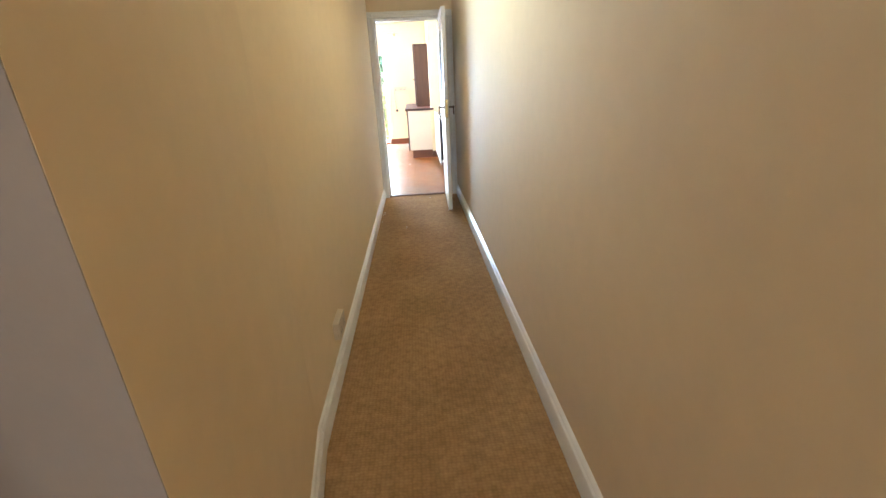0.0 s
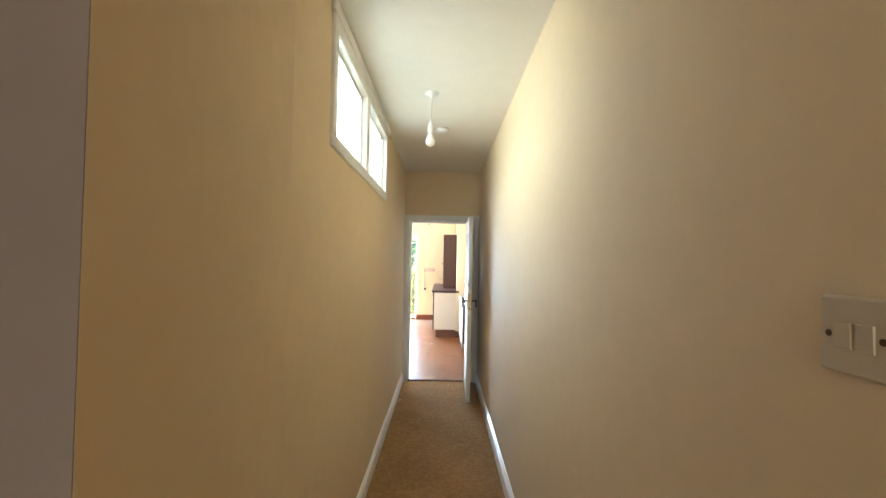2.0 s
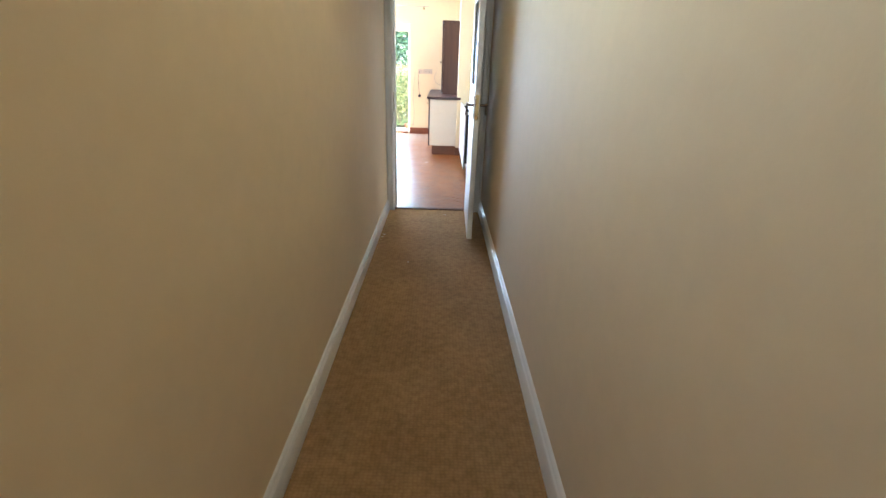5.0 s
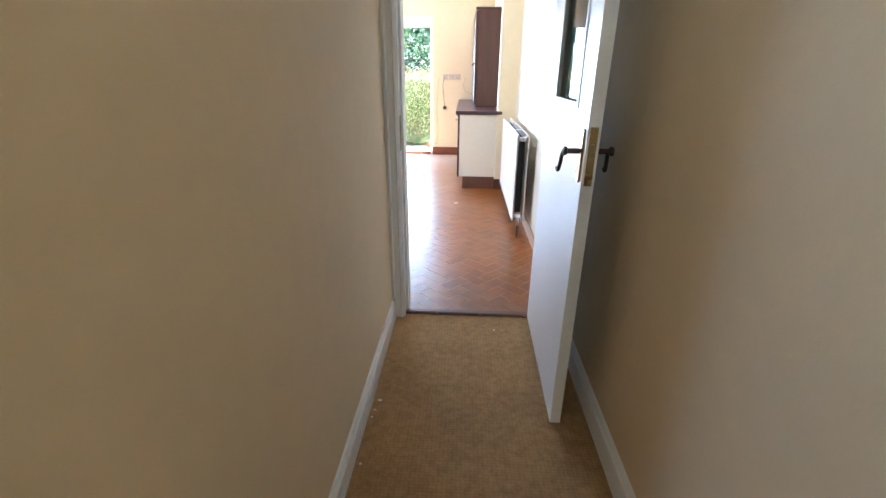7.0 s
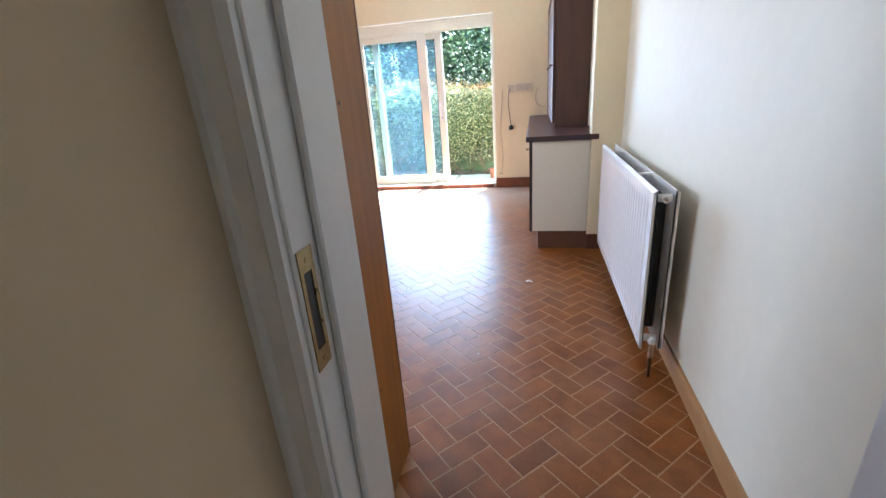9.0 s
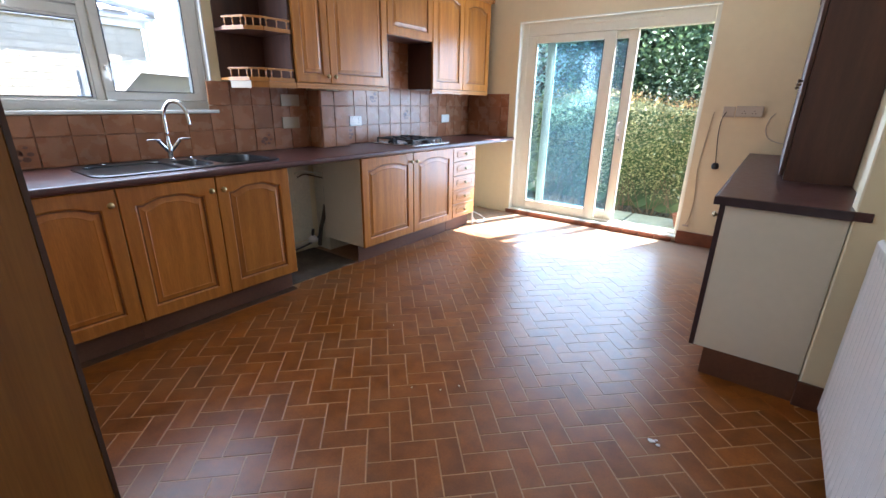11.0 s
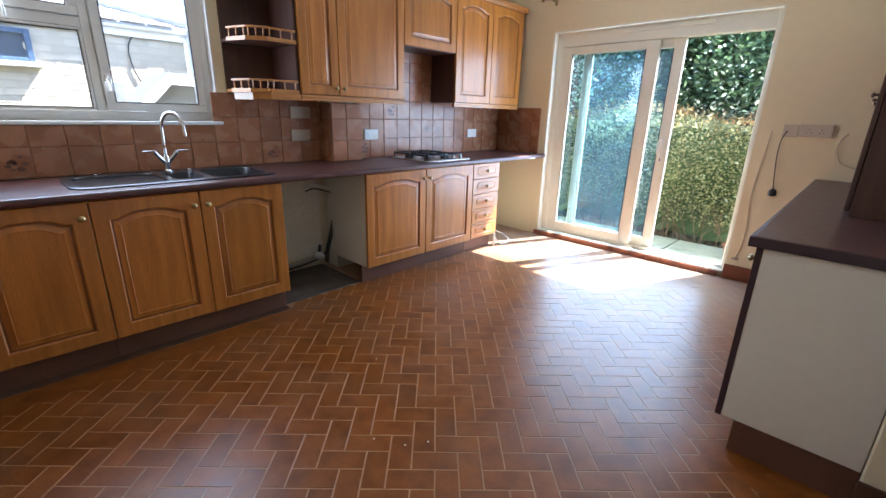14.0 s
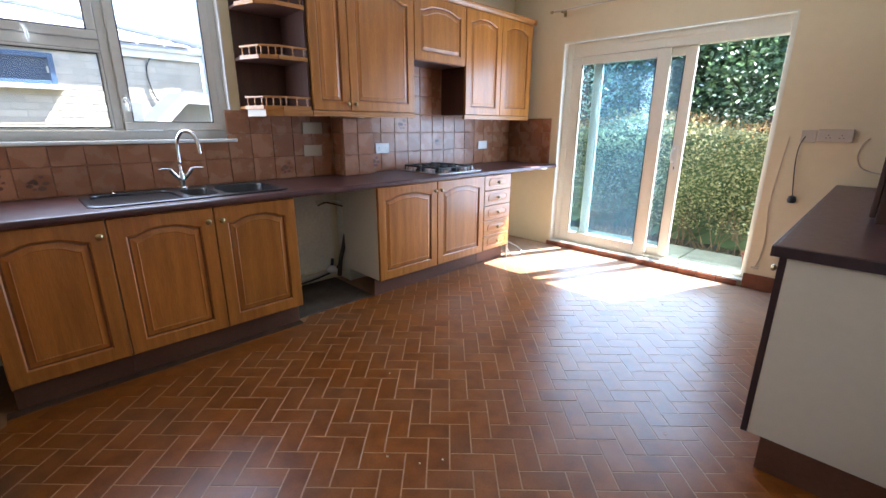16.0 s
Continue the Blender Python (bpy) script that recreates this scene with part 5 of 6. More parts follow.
part("flex", tube([(0.325, FAR - 0.008, 1.235), (0.295, FAR - 0.012, 1.19), (0.285, FAR - 0.014, 1.11), (0.315, FAR - 0.014, 1.04), (0.37, FAR - 0.012, 1.01), (0.43, FAR - 0.012, 0.998)], 0.0045, 6), PLASTIC_AGED, c3, smooth=60)

# ---- sliding door ----


def sliding_door():
    ob = base("sliding_door", (-1.17, FAR + 0.12, DZ0), "white plastic sliding patio door, one leaf slid open", "door", kind="structure")
    y0, y1 = FAR + 0.075, FAR + 0.175
    f = 0.075
    part("outer_frame", boxes([((D0, y0, DZ0), (D0 + f, y1, DZ1)), ((D1 - f * 0.6, y0, DZ0), (D1, y1, DZ1)), ((D0 + f, y0, DZ1 - 0.142), (D1 - f * 0.6, y1, DZ1)), ((D0 + f, y0, DZ0 - 0.01), (D1 - f * 0.6, y1, DZ0 + 0.022))], 0.004), UPVC, ob)
    part("reveal", boxes([((D0, FAR + 0.001, DZ0), (D0 + 0.012, y0, DZ1)), ((D1 - 0.012, FAR + 0.001, DZ0), (D1, y0, DZ1)), ((D0 + 0.012, FAR + 0.001, DZ1 - 0.012), (D1 - 0.012, y0, DZ1))]), UPVC, ob, "cream painted reveal")
    part("trickle_vent", bx((-1.55, y0 - 0.012, DZ1 - 0.066), (-0.68, y0 + 0.001, DZ1 - 0.036), 0.003), UPVC, ob)

    def leaf(name, xa, xb, ya, yb, sl, s, handle):
        bot, top = 0.097, DZ1 - 0.147
        z0 = DZ0 + 0.018
        lf = part(name, boxes([((xa, ya, z0), (xa + sl, yb, top)), ((xb - s, ya, z0), (xb, yb, top)), ((xa + sl, ya, z0), (xb - s, yb, z0 + bot)), ((xa + sl, ya, top - 0.07), (xb - s, yb, top))], 0.004), UPVC, ob, "white plastic framed leaf")
        ym = (ya + yb) / 2
        p = part("pane", bx((xa + sl - 0.006, ym - 0.003, z0 + bot - 0.006), (xb - s + 0.006, ym + 0.003, top - 0.064)), HAZED_PANE, lf, "clear double glazing")
        p.visible_shadow = False
        part("gasket", boxes([((xa + sl, ya - 0.0015, z0 + bot), (xa + sl + 0.006, ya + 0.004, top - 0.07)), ((xb - s - 0.006, ya - 0.0015, z0 + bot), (xb - s, ya + 0.004, top - 0.07))]), SEAL, lf)
        if handle:
            h = tube([(xb - 0.062, ya, 0.99), (xb - 0.072, ya - 0.035, 1.0), (xb - 0.074, ya - 0.042, 1.05), (xb - 0.072, ya - 0.035, 1.105), (xb - 0.062, ya, 1.115)], 0.010, 10)
            hd = part("handle", h, PLASTIC_WHITE, lf, "white pull handle", smooth=60)
            part("lock_plate", bx((xb - 0.07, ya - 0.008, 0.91), (xb - 0.03, ya, 1.14), 0.004), PLASTIC_WHITE, hd)
            part("cylinder", bx((xb - 0.054, ya - 0.010, 0.928), (xb - 0.046, ya - 0.007, 0.952), 0.002), BLACK_PLASTIC, hd, "dark keyhole")

    leaf("fixed_leaf", D0 + f - 0.006, -1.085, y0 + 0.004, y0 + 0.044, 0.112, 0.115, False)
    leaf("sliding_leaf", -1.82, -0.888, y0 + 0.05, y0 + 0.09, 0.085, 0.09, True)


sliding_door()
solid("door_sill", bx((D0 + 0.002, FAR - 0.005, DZ0 - 0.012), (D1 - 0.002, FAR + 0.075, DZ0 + 0.002), 0.004), UPVC, "pale sill board inside the sliding door", "sill", kind="structure")
step = base("door_step", (-1.17, FAR, 0), "row of red-brown quarry tiles under the sliding door", "step", kind="structure")
for k in range(12):
    a = D0 - 0.03 + k * 0.157
    part("tile", bx((a + 0.002, FAR - 0.022, 0.0), (a + 0.155, FAR - 0.004, 0.044), 0.003), STEP_TILE, step)

# ---- kitchen window ----


def kitchen_window():
    ob = base("window_kitchen", (-2.9, 1.55, WZ0), "white plastic casement window over the sink", "window", kind="structure")
    xi, xo = -2.868, -2.925
    f = 0.055
    part("window_frame", boxes([((xo, W0, WZ0), (xi, W1, WZ0 + f)), ((xo, W0, WZ1 - f), (xi, W1, WZ1)), ((xo, W0, WZ0 + f), (xi, W0 + f, WZ1 - f)), ((xo, W1 - f, WZ0 + f), (xi, W1, WZ1 - f)), ((xo, 1.562, WZ0 + f), (xi, 1.608, WZ1 - f)), ((xo, W0 + f, 1.71), (xi, 1.562, 1.765))], 0.004), UPVC_WINDOW, ob)

    def sash(name, y0, y1, z0, z1, proud, w):
        x1 = xi + proud
        s = part(name, boxes([((xi - 0.045, y0, z0), (x1, y1, z0 + w)), ((xi - 0.045, y0, z1 - w), (x1, y1, z1)), ((xi - 0.045, y0, z0 + w), (x1, y0 + w, z1 - w)), ((xi - 0.045, y1 - w, z0 + w), (x1, y1, z1 - w))], 0.004), UPVC_WINDOW, ob)
        part("seal", boxes([((x1 - 0.004, y0 + w, z0 + w), (x1 - 0.001, y0 + w + 0.005, z1 - w)), ((x1 - 0.004, y1 - w - 0.005, z0 + w), (x1 - 0.001, y1 - w, z1 - w)), ((x1 - 0.004, y0 + w, z0 + w), (x1 - 0.001, y1 - w, z0 + w + 0.005)), ((x1 - 0.004, y0 + w, z1 - w - 0.005), (x1 - 0.001, y1 - w, z1 - w))]), SEAL, s)
        p = part("pane", bx((xi - 0.024, y0 + w - 0.004, z0 + w - 0.004), (xi - 0.018, y1 - w + 0.004, z1 - w + 0.004)), GLASS, s, "clear glass")
        p.visible_shadow = False
        return s

    right = sash("casement", 1.610, W1 - f - 0.002, WZ0 + f + 0.002, WZ1 - f - 0.002, 0.014, 0.048)
    sash("fixed_light", W0 + f + 0.002, 1.560, WZ0 + f + 0.002, 1.708, 0.002, 0.014)
    fan = sash("fanlight", W0 + f + 0.002, 1.560, 1.767, WZ1 - f - 0.002, 0.014, 0.045)

    def catch(at, parent):
        x, y, z = at
        bm = boxes([((x, y - 0.012, z - 0.018), (x + 0.010, y + 0.012, z + 0.018))], 0.003)
        tube([(x + 0.010, y, z), (x + 0.022, y, z), (x + 0.026, y + 0.01, z - 0.03), (x + 0.024, y + 0.012, z - 0.07)], 0.006, 8, bm)
        part("catch", bm, UPVC_WINDOW, parent, "white casement catch", smooth=50)

    catch((xi + 0.014, 1.635, 1.45), right)
    catch((xi + 0.014, 1.25, 1.79), fan)
    part("reveal", boxes([((xi, W1 - 0.010, WZ0), (SW + 0.001, W1, WZ1)), ((xi, W0, WZ0), (SW + 0.001, W0 + 0.010, WZ1)), ((xi, W0, WZ1 - 0.010), (SW + 0.001, W1, WZ1))]), PLASTIC_WHITE, ob)
    part("window_sill", bx((xi, W0 - 0.02, WZ0 - 0.022), (SW + 0.022, W1 + 0.012, WZ0), 0.004), PLASTIC_WHITE, ob, "white inner sill board")


kitchen_window()

# ---- garden ----


def leaves(name, points, size, material, parent, label="", up=0.3):
    """Many small folded leaves at the points (n x 3)."""
    rng = np.random.default_rng(len(points) + int(size * 1e4))
    n = len(points)
    d = rng.normal(size=(n, 3))
    d[:, 2] = d[:, 2] * 0.6 + up
    d /= np.linalg.norm(d, axis=1)[:, None]
    side = np.cross(d, rng.normal(size=(n, 3)))
    side /= np.linalg.norm(side, axis=1)[:, None]
    nor = np.cross(d, side)
    s = size * rng.uniform(0.6, 1.35, n)[:, None]
    p = np.asarray(points)
    vs = np.stack([p, p + d * s * 0.5 + side * s * 0.27 + nor * s * 0.06, p + d * s, p + d * s * 0.5 - side * s * 0.27 + nor * s * 0.06], 1).reshape(-1, 3) - np.array(origin(parent))
    k = np.arange(n)[:, None] * 4
    me = bpy.data.meshes.new(name)
    me.from_pydata(vs.tolist(), [], np.concatenate([k + [0, 1, 2], k + [0, 2, 3]]).tolist())
    me.materials.append(material)
    ob = new(name, me)
    ob.parent = parent
    ORG[ob.name] = origin(parent)
    return tagged(ob, label, kind="stuff")


def hedge():
    ob = base("hedge", (-0.8, 7.0, -0.09), "clipped mixed garden hedge with reddish tips", "hedge")
    rng = np.random.default_rng(5)
    x0, x1, y0, y1, top = -5.0, 3.2, 6.55, 7.7, 1.27

    def bulge(x, z):
        return 0.10 * np.sin(x * 2.3 + z * 1.7) + 0.07 * np.sin(x * 5.1 - z * 3.3) + 0.05 * np.sin(z * 6 + x)

    n = 34000
    x, z = rng.uniform(x0, x1, n), rng.uniform(0.10, 1, n) ** 0.9 * top
    front = np.stack([x, y0 + bulge(x, z) + np.abs(rng.normal(0, 0.07, n)) + 0.16 * (z < 0.35) * rng.random(n), z], 1)
    n2 = 17000
    x, y = rng.uniform(x0, x1, n2), rng.uniform(y0, y1, n2)
    upper = np.stack([x, y, top + 0.07 * np.sin(x * 2.7) + 0.05 * np.sin(x * 7 + y * 4) + rng.normal(0, 0.035, n2)], 1)
    leaves("foliage", np.concatenate([front, upper]), 0.036, LEAF_HEDGE, ob, "small mid-green leaves")
    n3 = 8000
    x, y = rng.uniform(x0, x1, n3), rng.uniform(y0 - 0.05, y1, n3)
    leaves("young_tip_growth", np.stack([x, y, top + 0.06 + 0.07 * np.sin(x * 2.7) + np.abs(rng.normal(0, 0.06, n3)) - 0.40 * (rng.random(n3) < 0.45) * rng.random(n3) ** 1.5], 1), 0.032, LEAF_RED, ob, "reddish young tips", up=0.8)
    # dark sheet set inside, standing in for shade between the leaves
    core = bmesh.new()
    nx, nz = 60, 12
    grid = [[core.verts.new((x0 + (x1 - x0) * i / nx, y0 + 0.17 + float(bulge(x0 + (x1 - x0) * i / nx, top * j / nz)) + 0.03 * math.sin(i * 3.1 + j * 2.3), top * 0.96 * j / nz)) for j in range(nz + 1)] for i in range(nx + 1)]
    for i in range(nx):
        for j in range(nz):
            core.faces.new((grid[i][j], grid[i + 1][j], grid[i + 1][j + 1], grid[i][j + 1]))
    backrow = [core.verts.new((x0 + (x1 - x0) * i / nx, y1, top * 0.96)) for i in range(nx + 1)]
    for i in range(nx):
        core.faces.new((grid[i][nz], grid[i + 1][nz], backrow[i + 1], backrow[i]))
    part("inner_growth", core, LEAF_DARK, ob, "dark sheet that stands in for the hedge's shaded depth")
    tw = bmesh.new()
    for k in range(150):
        a = Vector((rng.uniform(-2.4, 0.8), y0 + rng.uniform(0.02, 0.2), -0.09))
        tip = a + Vector((rng.uniform(-0.3, 0.3), rng.uniform(-0.15, 0.1), rng.uniform(0.25, 0.7)))
        rod(a, tip, 0.006, 5, tw, 0.002)
        rod(a.lerp(tip, 0.5), a.lerp(tip, 0.5) + Vector((rng.uniform(-0.2, 0.2), rng.uniform(-0.1, 0.05), rng.uniform(0.02, 0.2))), 0.003, 4, tw, 0.001)
    tagged(part("twig_growth", tw, TWIG, ob, "bare woody stems at the hedge foot"), kind="stuff")


hedge()


def tree(at, height, spread, count, size, material, seedling, label, skirts=0.4):
    rng = np.random.default_rng(seedling)
    ob = base("tree", at, label, "tree", "garden trees")
    o = Vector(at)
    bm = bmesh.new()
    pts = [o + Vector((0.08 * math.sin(k), 0.06 * math.cos(k * 1.7), height * 0.75 * k / 6)) for k in range(7)]
    for k in range(6):
        rod(pts[k], pts[k + 1], 0.16 * (1 - k / 7.5), 9, bm, 0.16 * (1 - (k + 1) / 7.5))
    part("trunk", bm, TWIG, ob)
    limbs = bmesh.new()
    tips = []
    for k in range(26):
        a = pts[1 + k % 5] + Vector((0, 0, rng.uniform(0, 0.4)))
        ang = k * 2.4 + rng.uniform(-0.4, 0.4)
        reach = spread * rng.uniform(0.55, 1.0)
        b = a + Vector((math.cos(ang) * reach, math.sin(ang) * reach, rng.uniform(0.2, 0.9) * height * 0.22))
        rod(a, b, 0.05, 6, limbs, 0.012)
        tips.append((a, b))
    part("limb", limbs, TWIG, ob, "spreading limbs")
    clumps = []
    for a, b in tips:
        for s in (0.45, 0.7, 0.9, 1.05):
            clumps.append(a.lerp(b, s) + Vector(rng.normal(0, 0.18, 3)))
    for k in range(int(34 * skirts / 0.4)):
        ang = rng.uniform(0, 6.28)
        rr = spread * math.sqrt(rng.uniform(0.1, 1.0))
        clumps.append(o + Vector((math.cos(ang) * rr, math.sin(ang) * rr, height * rng.uniform(skirts * 0.5, 0.98) * (1.04 - 0.25 * rr / spread))))
    per = count // len(clumps)
    P = np.concatenate([np.array(c) + rng.normal(0, 1, (per, 3)) * np.array([0.30, 0.30, 0.24]) * rng.uniform(0.6, 1.3) for c in clumps])
    leaves("crown", P, size, material, ob, "uneven crown of many small leaves", up=0.1)
    return ob


tree((-0.55, 9.3, -0.09), 4.6, 1.75, 95000, 0.078, LEAF_DARK, 3, "dark evergreen laurel tree behind the hedge")
tree((-2.7, 9.6, -0.09), 5.0, 1.9, 80000, 0.08, LEAF_DARK, 4, "dark evergreen tree behind the hedge")
tree((-5.4, 10.4, -0.09), 4.6, 1.9, 14000, 0.12, LEAF_DARK, 6, "broad evergreen at the garden's end")
tree((2.6, 11.6, -0.09), 3.0, 1.5, 9000, 0.10, LEAF_HEDGE, 7, "lighter green garden tree")
tree((-0.60, 7.5, -0.09), 1.85, 0.34, 3600, 0.05, LEAF_PALE, 8, "pale silvery shrub above the hedge", skirts=0.6)
tree((-3.15, 7.9, -0.09), 2.9, 0.6, 5000, 0.07, LEAF_PALE, 9, "pale blossoming shrub by the house corner", skirts=0.5)

patio = base("patio", (-1.0, 6.0, -0.09), "greenish concrete patio slabs outside the door", "paving", kind="structure")
for i in range(7):
    for j in range(2):
        x = -3.4 + i * 0.62
        y = FAR + 0.27 + j * 0.47
        part("slab", bx((x + 0.004, y + 0.004, -0.10), (x + 0.612, y + 0.462, -0.045 - 0.002 * ((i + j) % 2)), 0.006), PATIO, patio)
pot = base("plant_pot", (-0.33, 6.15, -0.045), "small terracotta pot outside the door", "flower pot")
part("pot", lathe([(0.05, 0), (0.075, 0.12), (0.085, 0.125), (0.085, 0.15), (0.07, 0.15), (0.06, 0.11)], Matrix.Translation((-0.33, 6.15, -0.046)), 18), STEP_TILE, pot, smooth=40)

# ---- neighbouring house seen through the kitchen window ----
NX = -6.0
nh = base("neighbouring_house", (NX, 1.5, -0.09), "pale brick bungalow next door with slate roof and white gutter", "house")
part("wall", bx((NX - 0.3, -6.0, -0.09), (NX - 0.0045, 3.02, 2.17)), MORTAR, nh)
verts, faces = [], []


def add_box(a, b):
    k = len(verts)
    for z in (a[2], b[2]):
        verts.extend([(a[0], a[1], z), (b[0], a[1], z), (b[0], b[1], z), (a[0], b[1], z)])
    faces.extend([(k, k + 3, k + 2, k + 1), (k + 4, k + 5, k + 6, k + 7), (k, k + 1, k + 5, k + 4), (k + 1, k + 2, k + 6, k + 5), (k + 2, k + 3, k + 7, k + 6), (k + 3, k, k + 4, k + 7)])


rb = random.Random(11)
for r in range(30):
    z = r * 0.075 - 0.05
    y = -2.2 - 0.1125 * (r % 2)
    while y < 3.0:
        d = rb.uniform(-0.001, 0.002)
        y2 = min(y + 0.215, 3.02)
        if not (0.55 < y and y2 < 1.62 and 1.66 < z < 2.02):
            add_box((NX - 0.02, y, z), (NX + d, y2, z + 0.065))
        y += 0.225
me = bpy.data.meshes.new("brickwork")
me.from_pydata([tuple(Vector(v) - ORG[nh.name]) for v in verts], [], faces)
me.materials.append(PALE_BRICK)
bw = new("brickwork", me)
bw.parent = nh
tagged(bw, "courses of pale weathered brick", kind="stuff")
win = part("window", boxes([((NX - 0.02, 0.55, 1.70), (NX + 0.03, 0.60, 2.02)), ((NX - 0.02, 1.53, 1.70), (NX + 0.03, 1.58, 2.02)), ((NX - 0.02, 0.60, 1.97), (NX + 0.03, 1.53, 2.02)), ((NX - 0.02, 0.60, 1.70), (NX + 0.03, 1.53, 1.745))], 0.004), BLUE_FRAME, nh, "blue painted window")
part("pane", bx((NX - 0.008, 0.60, 1.745), (NX - 0.002, 1.53, 1.97)), DARK_PANE, win, "dark window glass")
part("sill", bx((NX - 0.01, 0.52, 1.655), (NX + 0.10, 1.62, 1.70), 0.005), GUTTER_WHITE, win, "pale stone sill")
part("fascia", bx((NX + 0.015, -6.0, 2.06), (NX + 0.04, 3.12, 2.19), 0.003), GUTTER_WHITE, nh, "white fascia board")
part("soffit", bx((NX - 0.02, -6.0, 2.165), (NX + 0.015, 3.12, 2.175)), GUTTER_WHITE, nh)
part("gutter", tube([(NX + 0.078, -6.0, 2.18), (NX + 0.078, -1.0, 2.18), (NX + 0.078, 3.14, 2.175)], 0.038, 10), GUTTER_WHITE, nh, "white plastic gutter", smooth=50)
part("downpipe", tube([(NX + 0.078, 3.06, 2.16), (NX + 0.075, 3.06, 2.08), (NX + 0.05, 3.06, 1.98), (NX + 0.045, 3.06, 1.0), (NX + 0.045, 3.06, -0.09)], 0.032, 10), GUTTER_WHITE, nh, "white downpipe", smooth=50)
part("cable", tube([(NX + 0.02, 2.50, 2.10), (NX + 0.02, 2.42, 1.95), (NX + 0.02, 2.44, 1.70), (NX + 0.02, 2.55, 1.45), (NX + 0.02, 2.62, 1.30)], 0.008, 6), BLACK_PLASTIC, nh)
# hipped roof: slates in courses
verts, faces = [], []
for r in range(16):
    f0, f1 = r / 16, (r + 1) / 16
    for k in range(34):
        y0 = -6.0 + k * 0.27 + 0.135 * (r % 2)
        if y0 + 0.26 > 3.15 - f0 * 2.6:
            continue
        xa, xb = NX + 0.14 - 2.6 * f0, NX + 0.14 - 2.6 * (f1 + 0.02)
        za, zb = 2.205 + 0.80 * f0, 2.205 + 0.80 * (f1 + 0.02)
        b0 = len(verts)
        verts.extend([(xa, y0, za + 0.012), (xa, y0 + 0.262, za + 0.012), (xb, y0 + 0.262, zb), (xb, y0, zb), (xa, y0, za), (xa, y0 + 0.262, za)])
        faces.extend([(b0, b0 + 1, b0 + 2, b0 + 3), (b0 + 4, b0 + 5, b0 + 1, b0)])
me = bpy.data.meshes.new("slates")
me.from_pydata([tuple(Vector(v) - ORG[nh.name]) for v in verts], [], faces)
me.materials.append(SLATE)
rs = new("slates", me)
rs.parent = nh
tagged(rs, "grey roof slates in courses", kind="stuff")
part("roof", loft([[(NX + 0.12, -6.0, 2.19), (NX + 0.12, 3.14, 2.19), (NX - 2.48, 0.55, 2.99), (NX - 2.48, -6.0, 2.99)], [(NX + 0.12, -6.0, 2.17), (NX + 0.12, 3.14, 2.17), (NX - 2.48, 0.55, 2.17), (NX - 2.48, -6.0, 2.17)]]), SLATE, nh)
part("hip_ridge", tube([(NX + 0.14, 3.17, 2.225), (NX - 1.2, 1.85, 2.64), (NX - 2.5, 0.55, 3.04)], 0.06, 8), SLATE, nh, "rounded hip tiles", smooth=50)

sh = base("garden_shed", (-5.0, 2.9, -0.09), "small pale shed with grey felt roof beside the house", "shed")
part("wall", bx((-5.3, 2.16, -0.09), (-4.75, 3.3, 1.32)), PALE_BRICK, sh)
# slate grey colour stands in for shade on the pale gable
part("gable", loft([[(x, 2.16, 1.32), (x, 3.3, 1.32), (x, 3.3, 1.50), (x, 2.46, 1.56)] for x in (-5.3, -4.75)]), SLATE, sh, "gable with its shade put into a slate grey colour")
part("roof", loft([[(x, 2.02, 1.21), (x, 2.44, 1.625), (x, 3.4, 1.575), (x, 3.4, 1.545), (x, 2.44, 1.59), (x, 2.05, 1.19)] for x in (-5.4, -4.66)]), SHED_FELT, sh)
part("barge_board", loft([[(x, 2.02, 1.19), (x, 2.44, 1.605), (x, 3.4, 1.555), (x, 3.4, 1.47), (x, 2.45, 1.51), (x, 2.05, 1.10)] for x in (-4.66, -4.64)]), GUTTER_WHITE, sh, "white barge board")
part("bin", bx((-4.68, 1.95, -0.09), (-4.60, 2.05, 1.505), 0.006), SHED_FELT, sh, "grey upright board")

# ---- wall tiles, piece by piece ----


def slab_mesh(name, w, h, t, c, material):
    """A chamfered slab lying in x-y, its face at z = t."""
    bm = loft([[(-w / 2, -h / 2, 0), (w / 2, -h / 2, 0), (w / 2, h / 2, 0), (-w / 2, h / 2, 0)],
               [(-w / 2, -h / 2, t - c), (w / 2, -h / 2, t - c), (w / 2, h / 2, t - c), (-w / 2, h / 2, t - c)],
               [(-w / 2 + c, -h / 2 + c, t), (w / 2 - c, -h / 2 + c, t), (w / 2 - c, h / 2 - c, t), (-w / 2 + c, h / 2 - c, t)]], caps=(False, True))
    bmesh.ops.recalc_face_normals(bm, faces=bm.faces[:])
    me = bpy.data.meshes.new(name)
    bm.to_mesh(me)
    bm.free()
    me.materials.append(material)
    return me


TILE_MESH = {}
rt = random.Random(21)
splash = {k: base("splashback", at, lab, "splashback", kind="structure") for k, at, lab in (
    ("sink", (SW, 1.8, 0.905), "brown glazed wall tiles behind the sink"), ("pier", (PIER, 3.1, 0.905), "brown glazed tiles on the wall pier"),
    ("hob", (HW, 4.2, 0.905), "brown glazed wall tiles behind the hob"), ("far", (-2.5, FAR, 0.905), "brown glazed tiles turning onto the far wall"))}


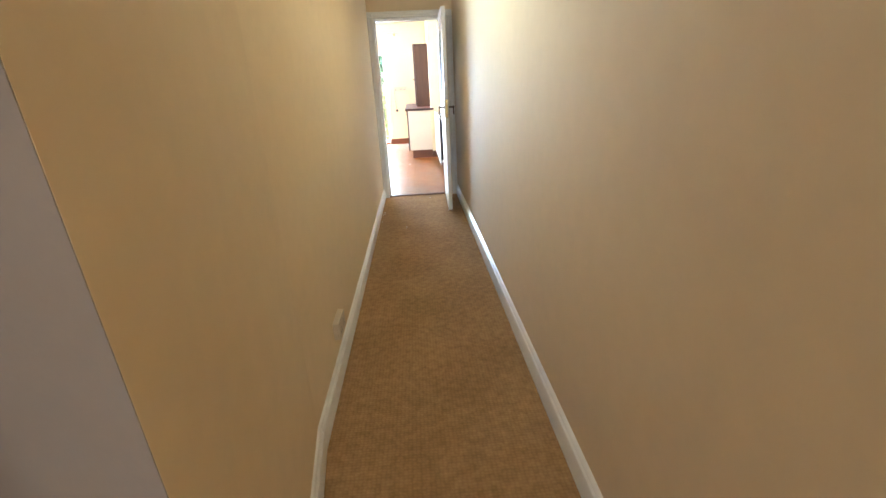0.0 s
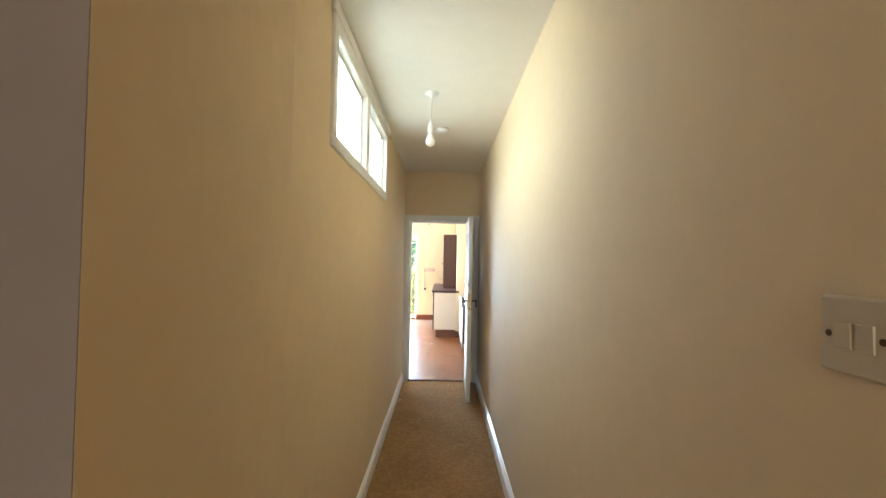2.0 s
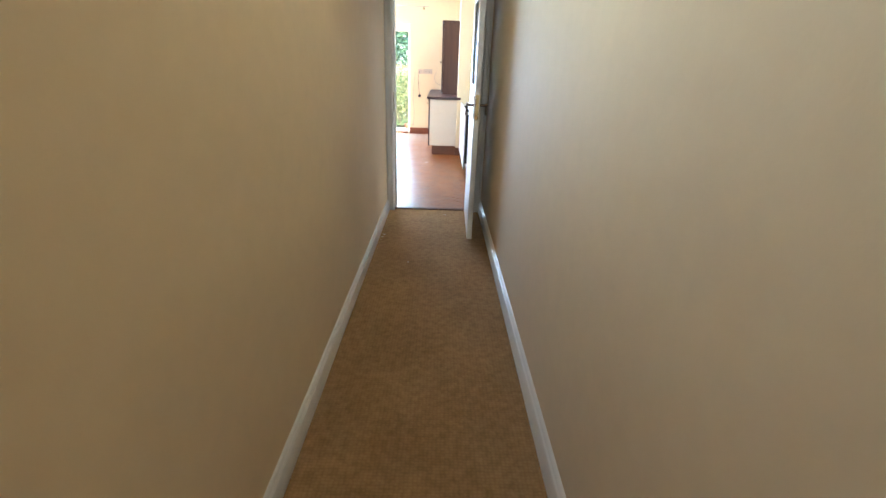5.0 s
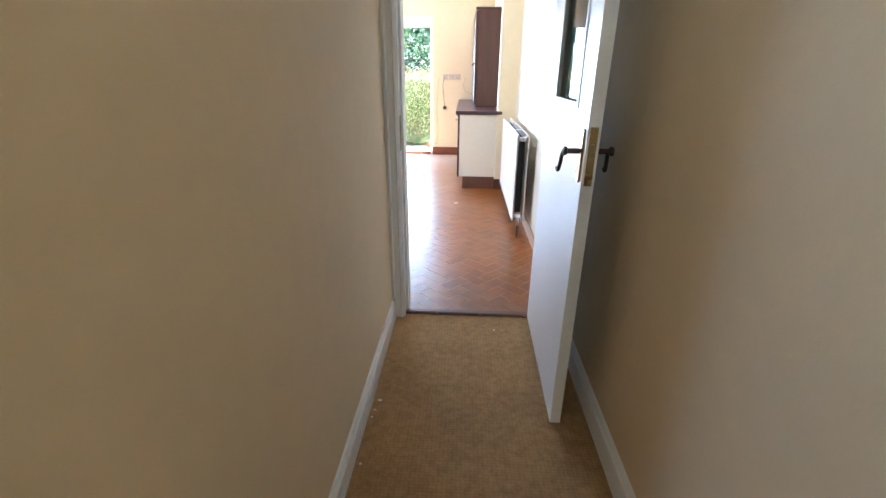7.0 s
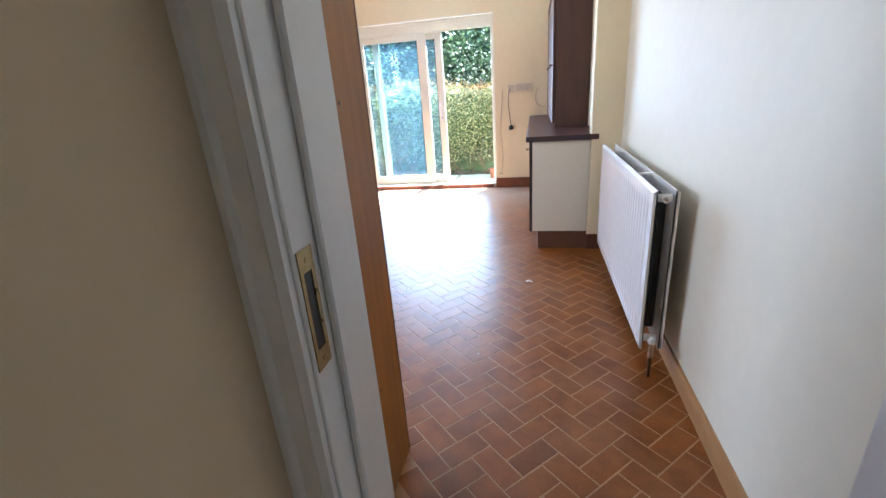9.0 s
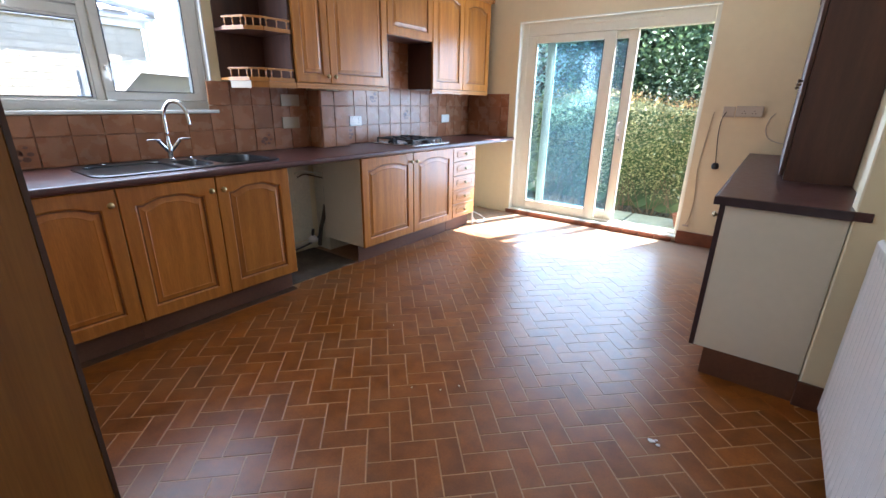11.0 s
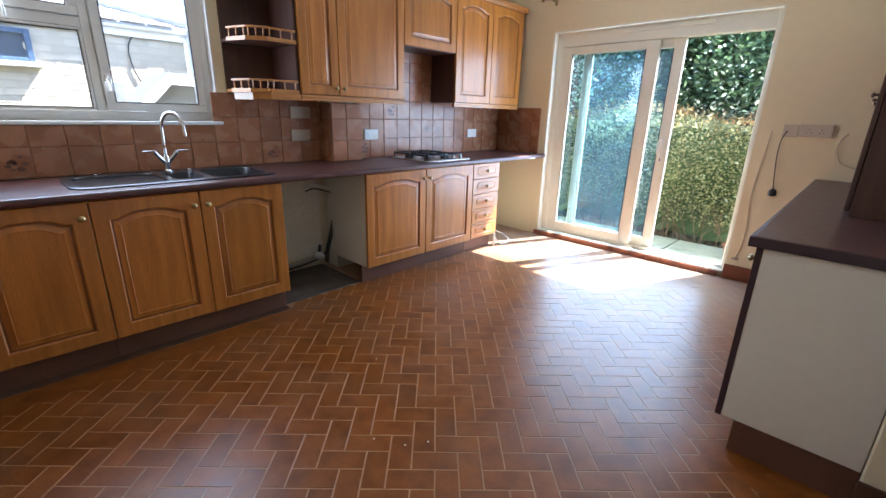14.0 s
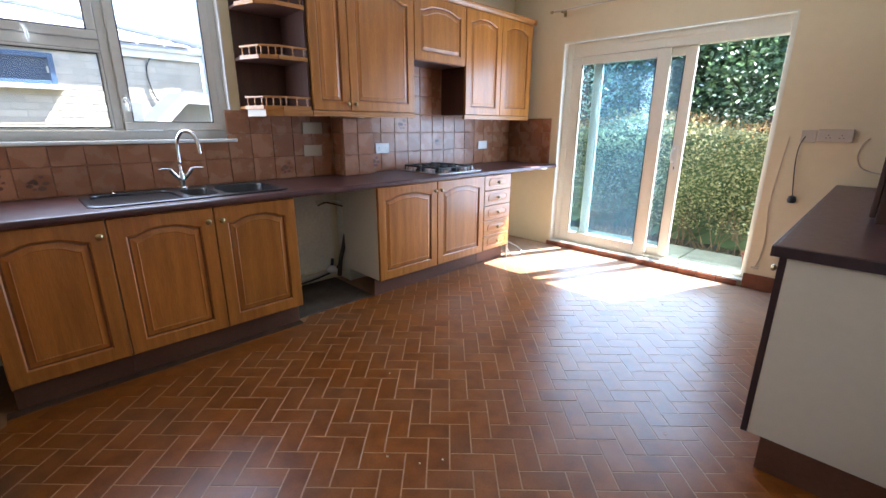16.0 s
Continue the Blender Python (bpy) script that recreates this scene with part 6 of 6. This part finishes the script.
def tile(parent, centre, w, h, facing):
    key = (round(w, 3), round(h, 3))
    if key not in TILE_MESH:
        TILE_MESH[key] = slab_mesh("tile", w, h, 0.007, 0.0025, WALL_TILE)
    ob = new("tile", TILE_MESH[key])
    jit = [rt.gauss(0, 0.35) for _ in range(2)]
    turn = Matrix(((0, 0, 1), (1, 0, 0), (0, 1, 0))) if facing == "x" else Matrix(((1, 0, 0), (0, 0, -1), (0, 1, 0)))
    m = Matrix.Translation(Vector(centre) - origin(parent)) @ turn.to_4x4() @ pose(0, 0, 0, jit[0], jit[1], 0)
    ob.parent = parent
    ob.matrix_basis = m
    return ob


def tiling(key, facing, plane, u_lines, z_lines, keep=lambda u0, u1, z0, z1: True, g=0.0035):
    for u0, u1 in zip(u_lines, u_lines[1:]):
        for z0, z1 in zip(z_lines, z_lines[1:]):
            if u1 - u0 < 0.012 or z1 - z0 < 0.012 or not keep(u0, u1, z0, z1):
                continue
            c = (plane, (u0 + u1) / 2, (z0 + z1) / 2) if facing == "x" else ((u0 + u1) / 2, plane, (z0 + z1) / 2)
            tile(splash[key], c, u1 - u0 - g, z1 - z0 - g, facing)


ZR = [0.906, 1.071, 1.240]
US = [2.172 + 0.158 * k for k in range(-8, 6)]
part("grout", bx((SW - 0.002, 0.862, 0.906), (SW + 0.002, 2.985, WZ0 - 0.024)), WALL_GROUT, splash["sink"])
part("grout", bx((SW - 0.002, 2.204, WZ0 - 0.024), (SW + 0.002, 2.985, 1.40)), WALL_GROUT, splash["sink"])
tiling("sink", "x", SW + 0.001, [0.866] + [u for u in US if 0.88 < u < 2.18], ZR[:2] + [WZ0 - 0.024])
tiling("sink", "x", SW + 0.001, [u for u in US if u > 2.16] + [2.986], ZR + [1.40])
tiling("pier", "x", PIER, [2.992, 3.128, 3.278], ZR + [1.358])
tiling("pier", "y", 2.99, [SW + 0.008, PIER - 0.002], ZR + [1.358])
part("grout", bx((HW - 0.002, 3.285, 0.906), (HW + 0.002, FAR, 1.40)), WALL_GROUT, splash["hob"])
part("grout", bx((HW - 0.002, 3.58, 1.40), (HW + 0.002, 4.19, 1.84)), WALL_GROUT, splash["hob"])
UH = [3.283, 3.445] + [3.445 + 0.1555 * k for k in range(1, 12)] + [FAR - 0.008]
tiling("hob", "x", HW + 0.001, UH, ZR + [1.40])
tiling("hob", "x", HW + 0.001, [3.583, 3.757, 3.912, 4.067, 4.19], [1.402, 1.565, 1.73, 1.836])
part("grout", bx((HW, FAR - 0.006, 0.906), (-2.19, FAR - 0.001, 1.385)), WALL_GROUT, splash["far"])
tiling("far", "y", FAR - 0.005, [HW + 0.008, -2.60, -2.445, -2.29, -2.192], ZR + [1.385])


def motif(parent, y, z, x, seedling):
    rng = random.Random(seedling)
    bm = bmesh.new()
    for k in range(9):
        a, r = k * 0.9, 0.004 + 0.0052 * k
        c = (y + r * math.cos(a) * 1.1, z + r * math.sin(a))
        e = 0.006 + 0.008 * rng.random()
        loft([[(x + h, c[0] + e * math.cos(t) * 1.4, c[1] + e * math.sin(t)) for t in [j * math.pi / 4 for j in range(8)]] for h in (0, 0.0012)], bm=bm)
    part("motif", bm, MOTIF, parent, "dark brown flower motif")


XS, XH = SW + 0.0082, HW + 0.0082
for y, z in ((2.567, 0.985), (1.145, 0.985), (0.98, 1.0)):
    motif(splash["sink"], y, z, XS, int(y * 100))
for y, z in ((3.68, 1.31), (4.145, 1.15), (3.36, 0.99)):
    motif(splash["hob"], y, z, XH, int(y * 100))

# ---- herringbone floor, piece by piece ----
PITCH, ANG = 0.0905, radians(45.0)
PU, PV = 0.0178, 0.0330
cu, su = math.cos(ANG), math.sin(ANG)
floor_tile = slab_mesh("tile", 2 * PITCH - 0.0055, PITCH - 0.0055, 0.010, 0.0009, FLOOR_TILE)
template = [v.co.copy() for v in floor_tile.vertices]
tfaces = [tuple(p.vertices) for p in floor_tile.polygons]
rf = random.Random(31)
far_v, far_f = [], []


def world_xy(u, v):
    u, v = PU + u * PITCH, PV + v * PITCH
    return u * cu - v * su, u * su + v * cu


for i in range(-60, 80):
    for j in range(-30, 90):
        flat, stand = (i - j) % 4 == 0, (i - j) % 4 == 3
        if not (flat or stand):
            continue
        x, y = world_xy(i + 1, j + 0.5) if flat else world_xy(i + 0.5, j + 1)
        if not (-2.78 < x < KR + 0.06 and 0.02 < y < FAR + 0.04):
            continue
        if x < -2.09 and y < 2.29 or x < -2.24 and (y < 2.29 or 2.92 < y < 4.5) or (x < -2.2 and 2.29 < y < 2.93) or (x < -0.22 and y < 0.68) or (x > 0.36 and y > 2.97):
            continue
        turn = 45 if flat else 135
        m = Matrix.Translation((x, y, -0.0102 + rf.gauss(0, 0.00015))) @ pose(0, 0, 0, rf.gauss(0, 0.15), rf.gauss(0, 0.10), turn + rf.gauss(0, 0.25))
        if -1.75 < x < 0.42 and 1.15 < y < 3.2:
            ob = new("tile", floor_tile)
            ob.parent = floor
            ob.matrix_basis = m
        else:
            k = len(far_v)
            far_v.extend([tuple(m @ c) for c in template])
            far_f.extend([tuple(a + k for a in f) for f in tfaces])
me = bpy.data.meshes.new("outer_tiles")
me.from_pydata(far_v, [], far_f)
me.materials.append(FLOOR_TILE_FAR)
ot = new("outer_tiles", me)
ot.parent = floor
tagged(ot, "further terracotta herringbone tiles", kind="stuff")
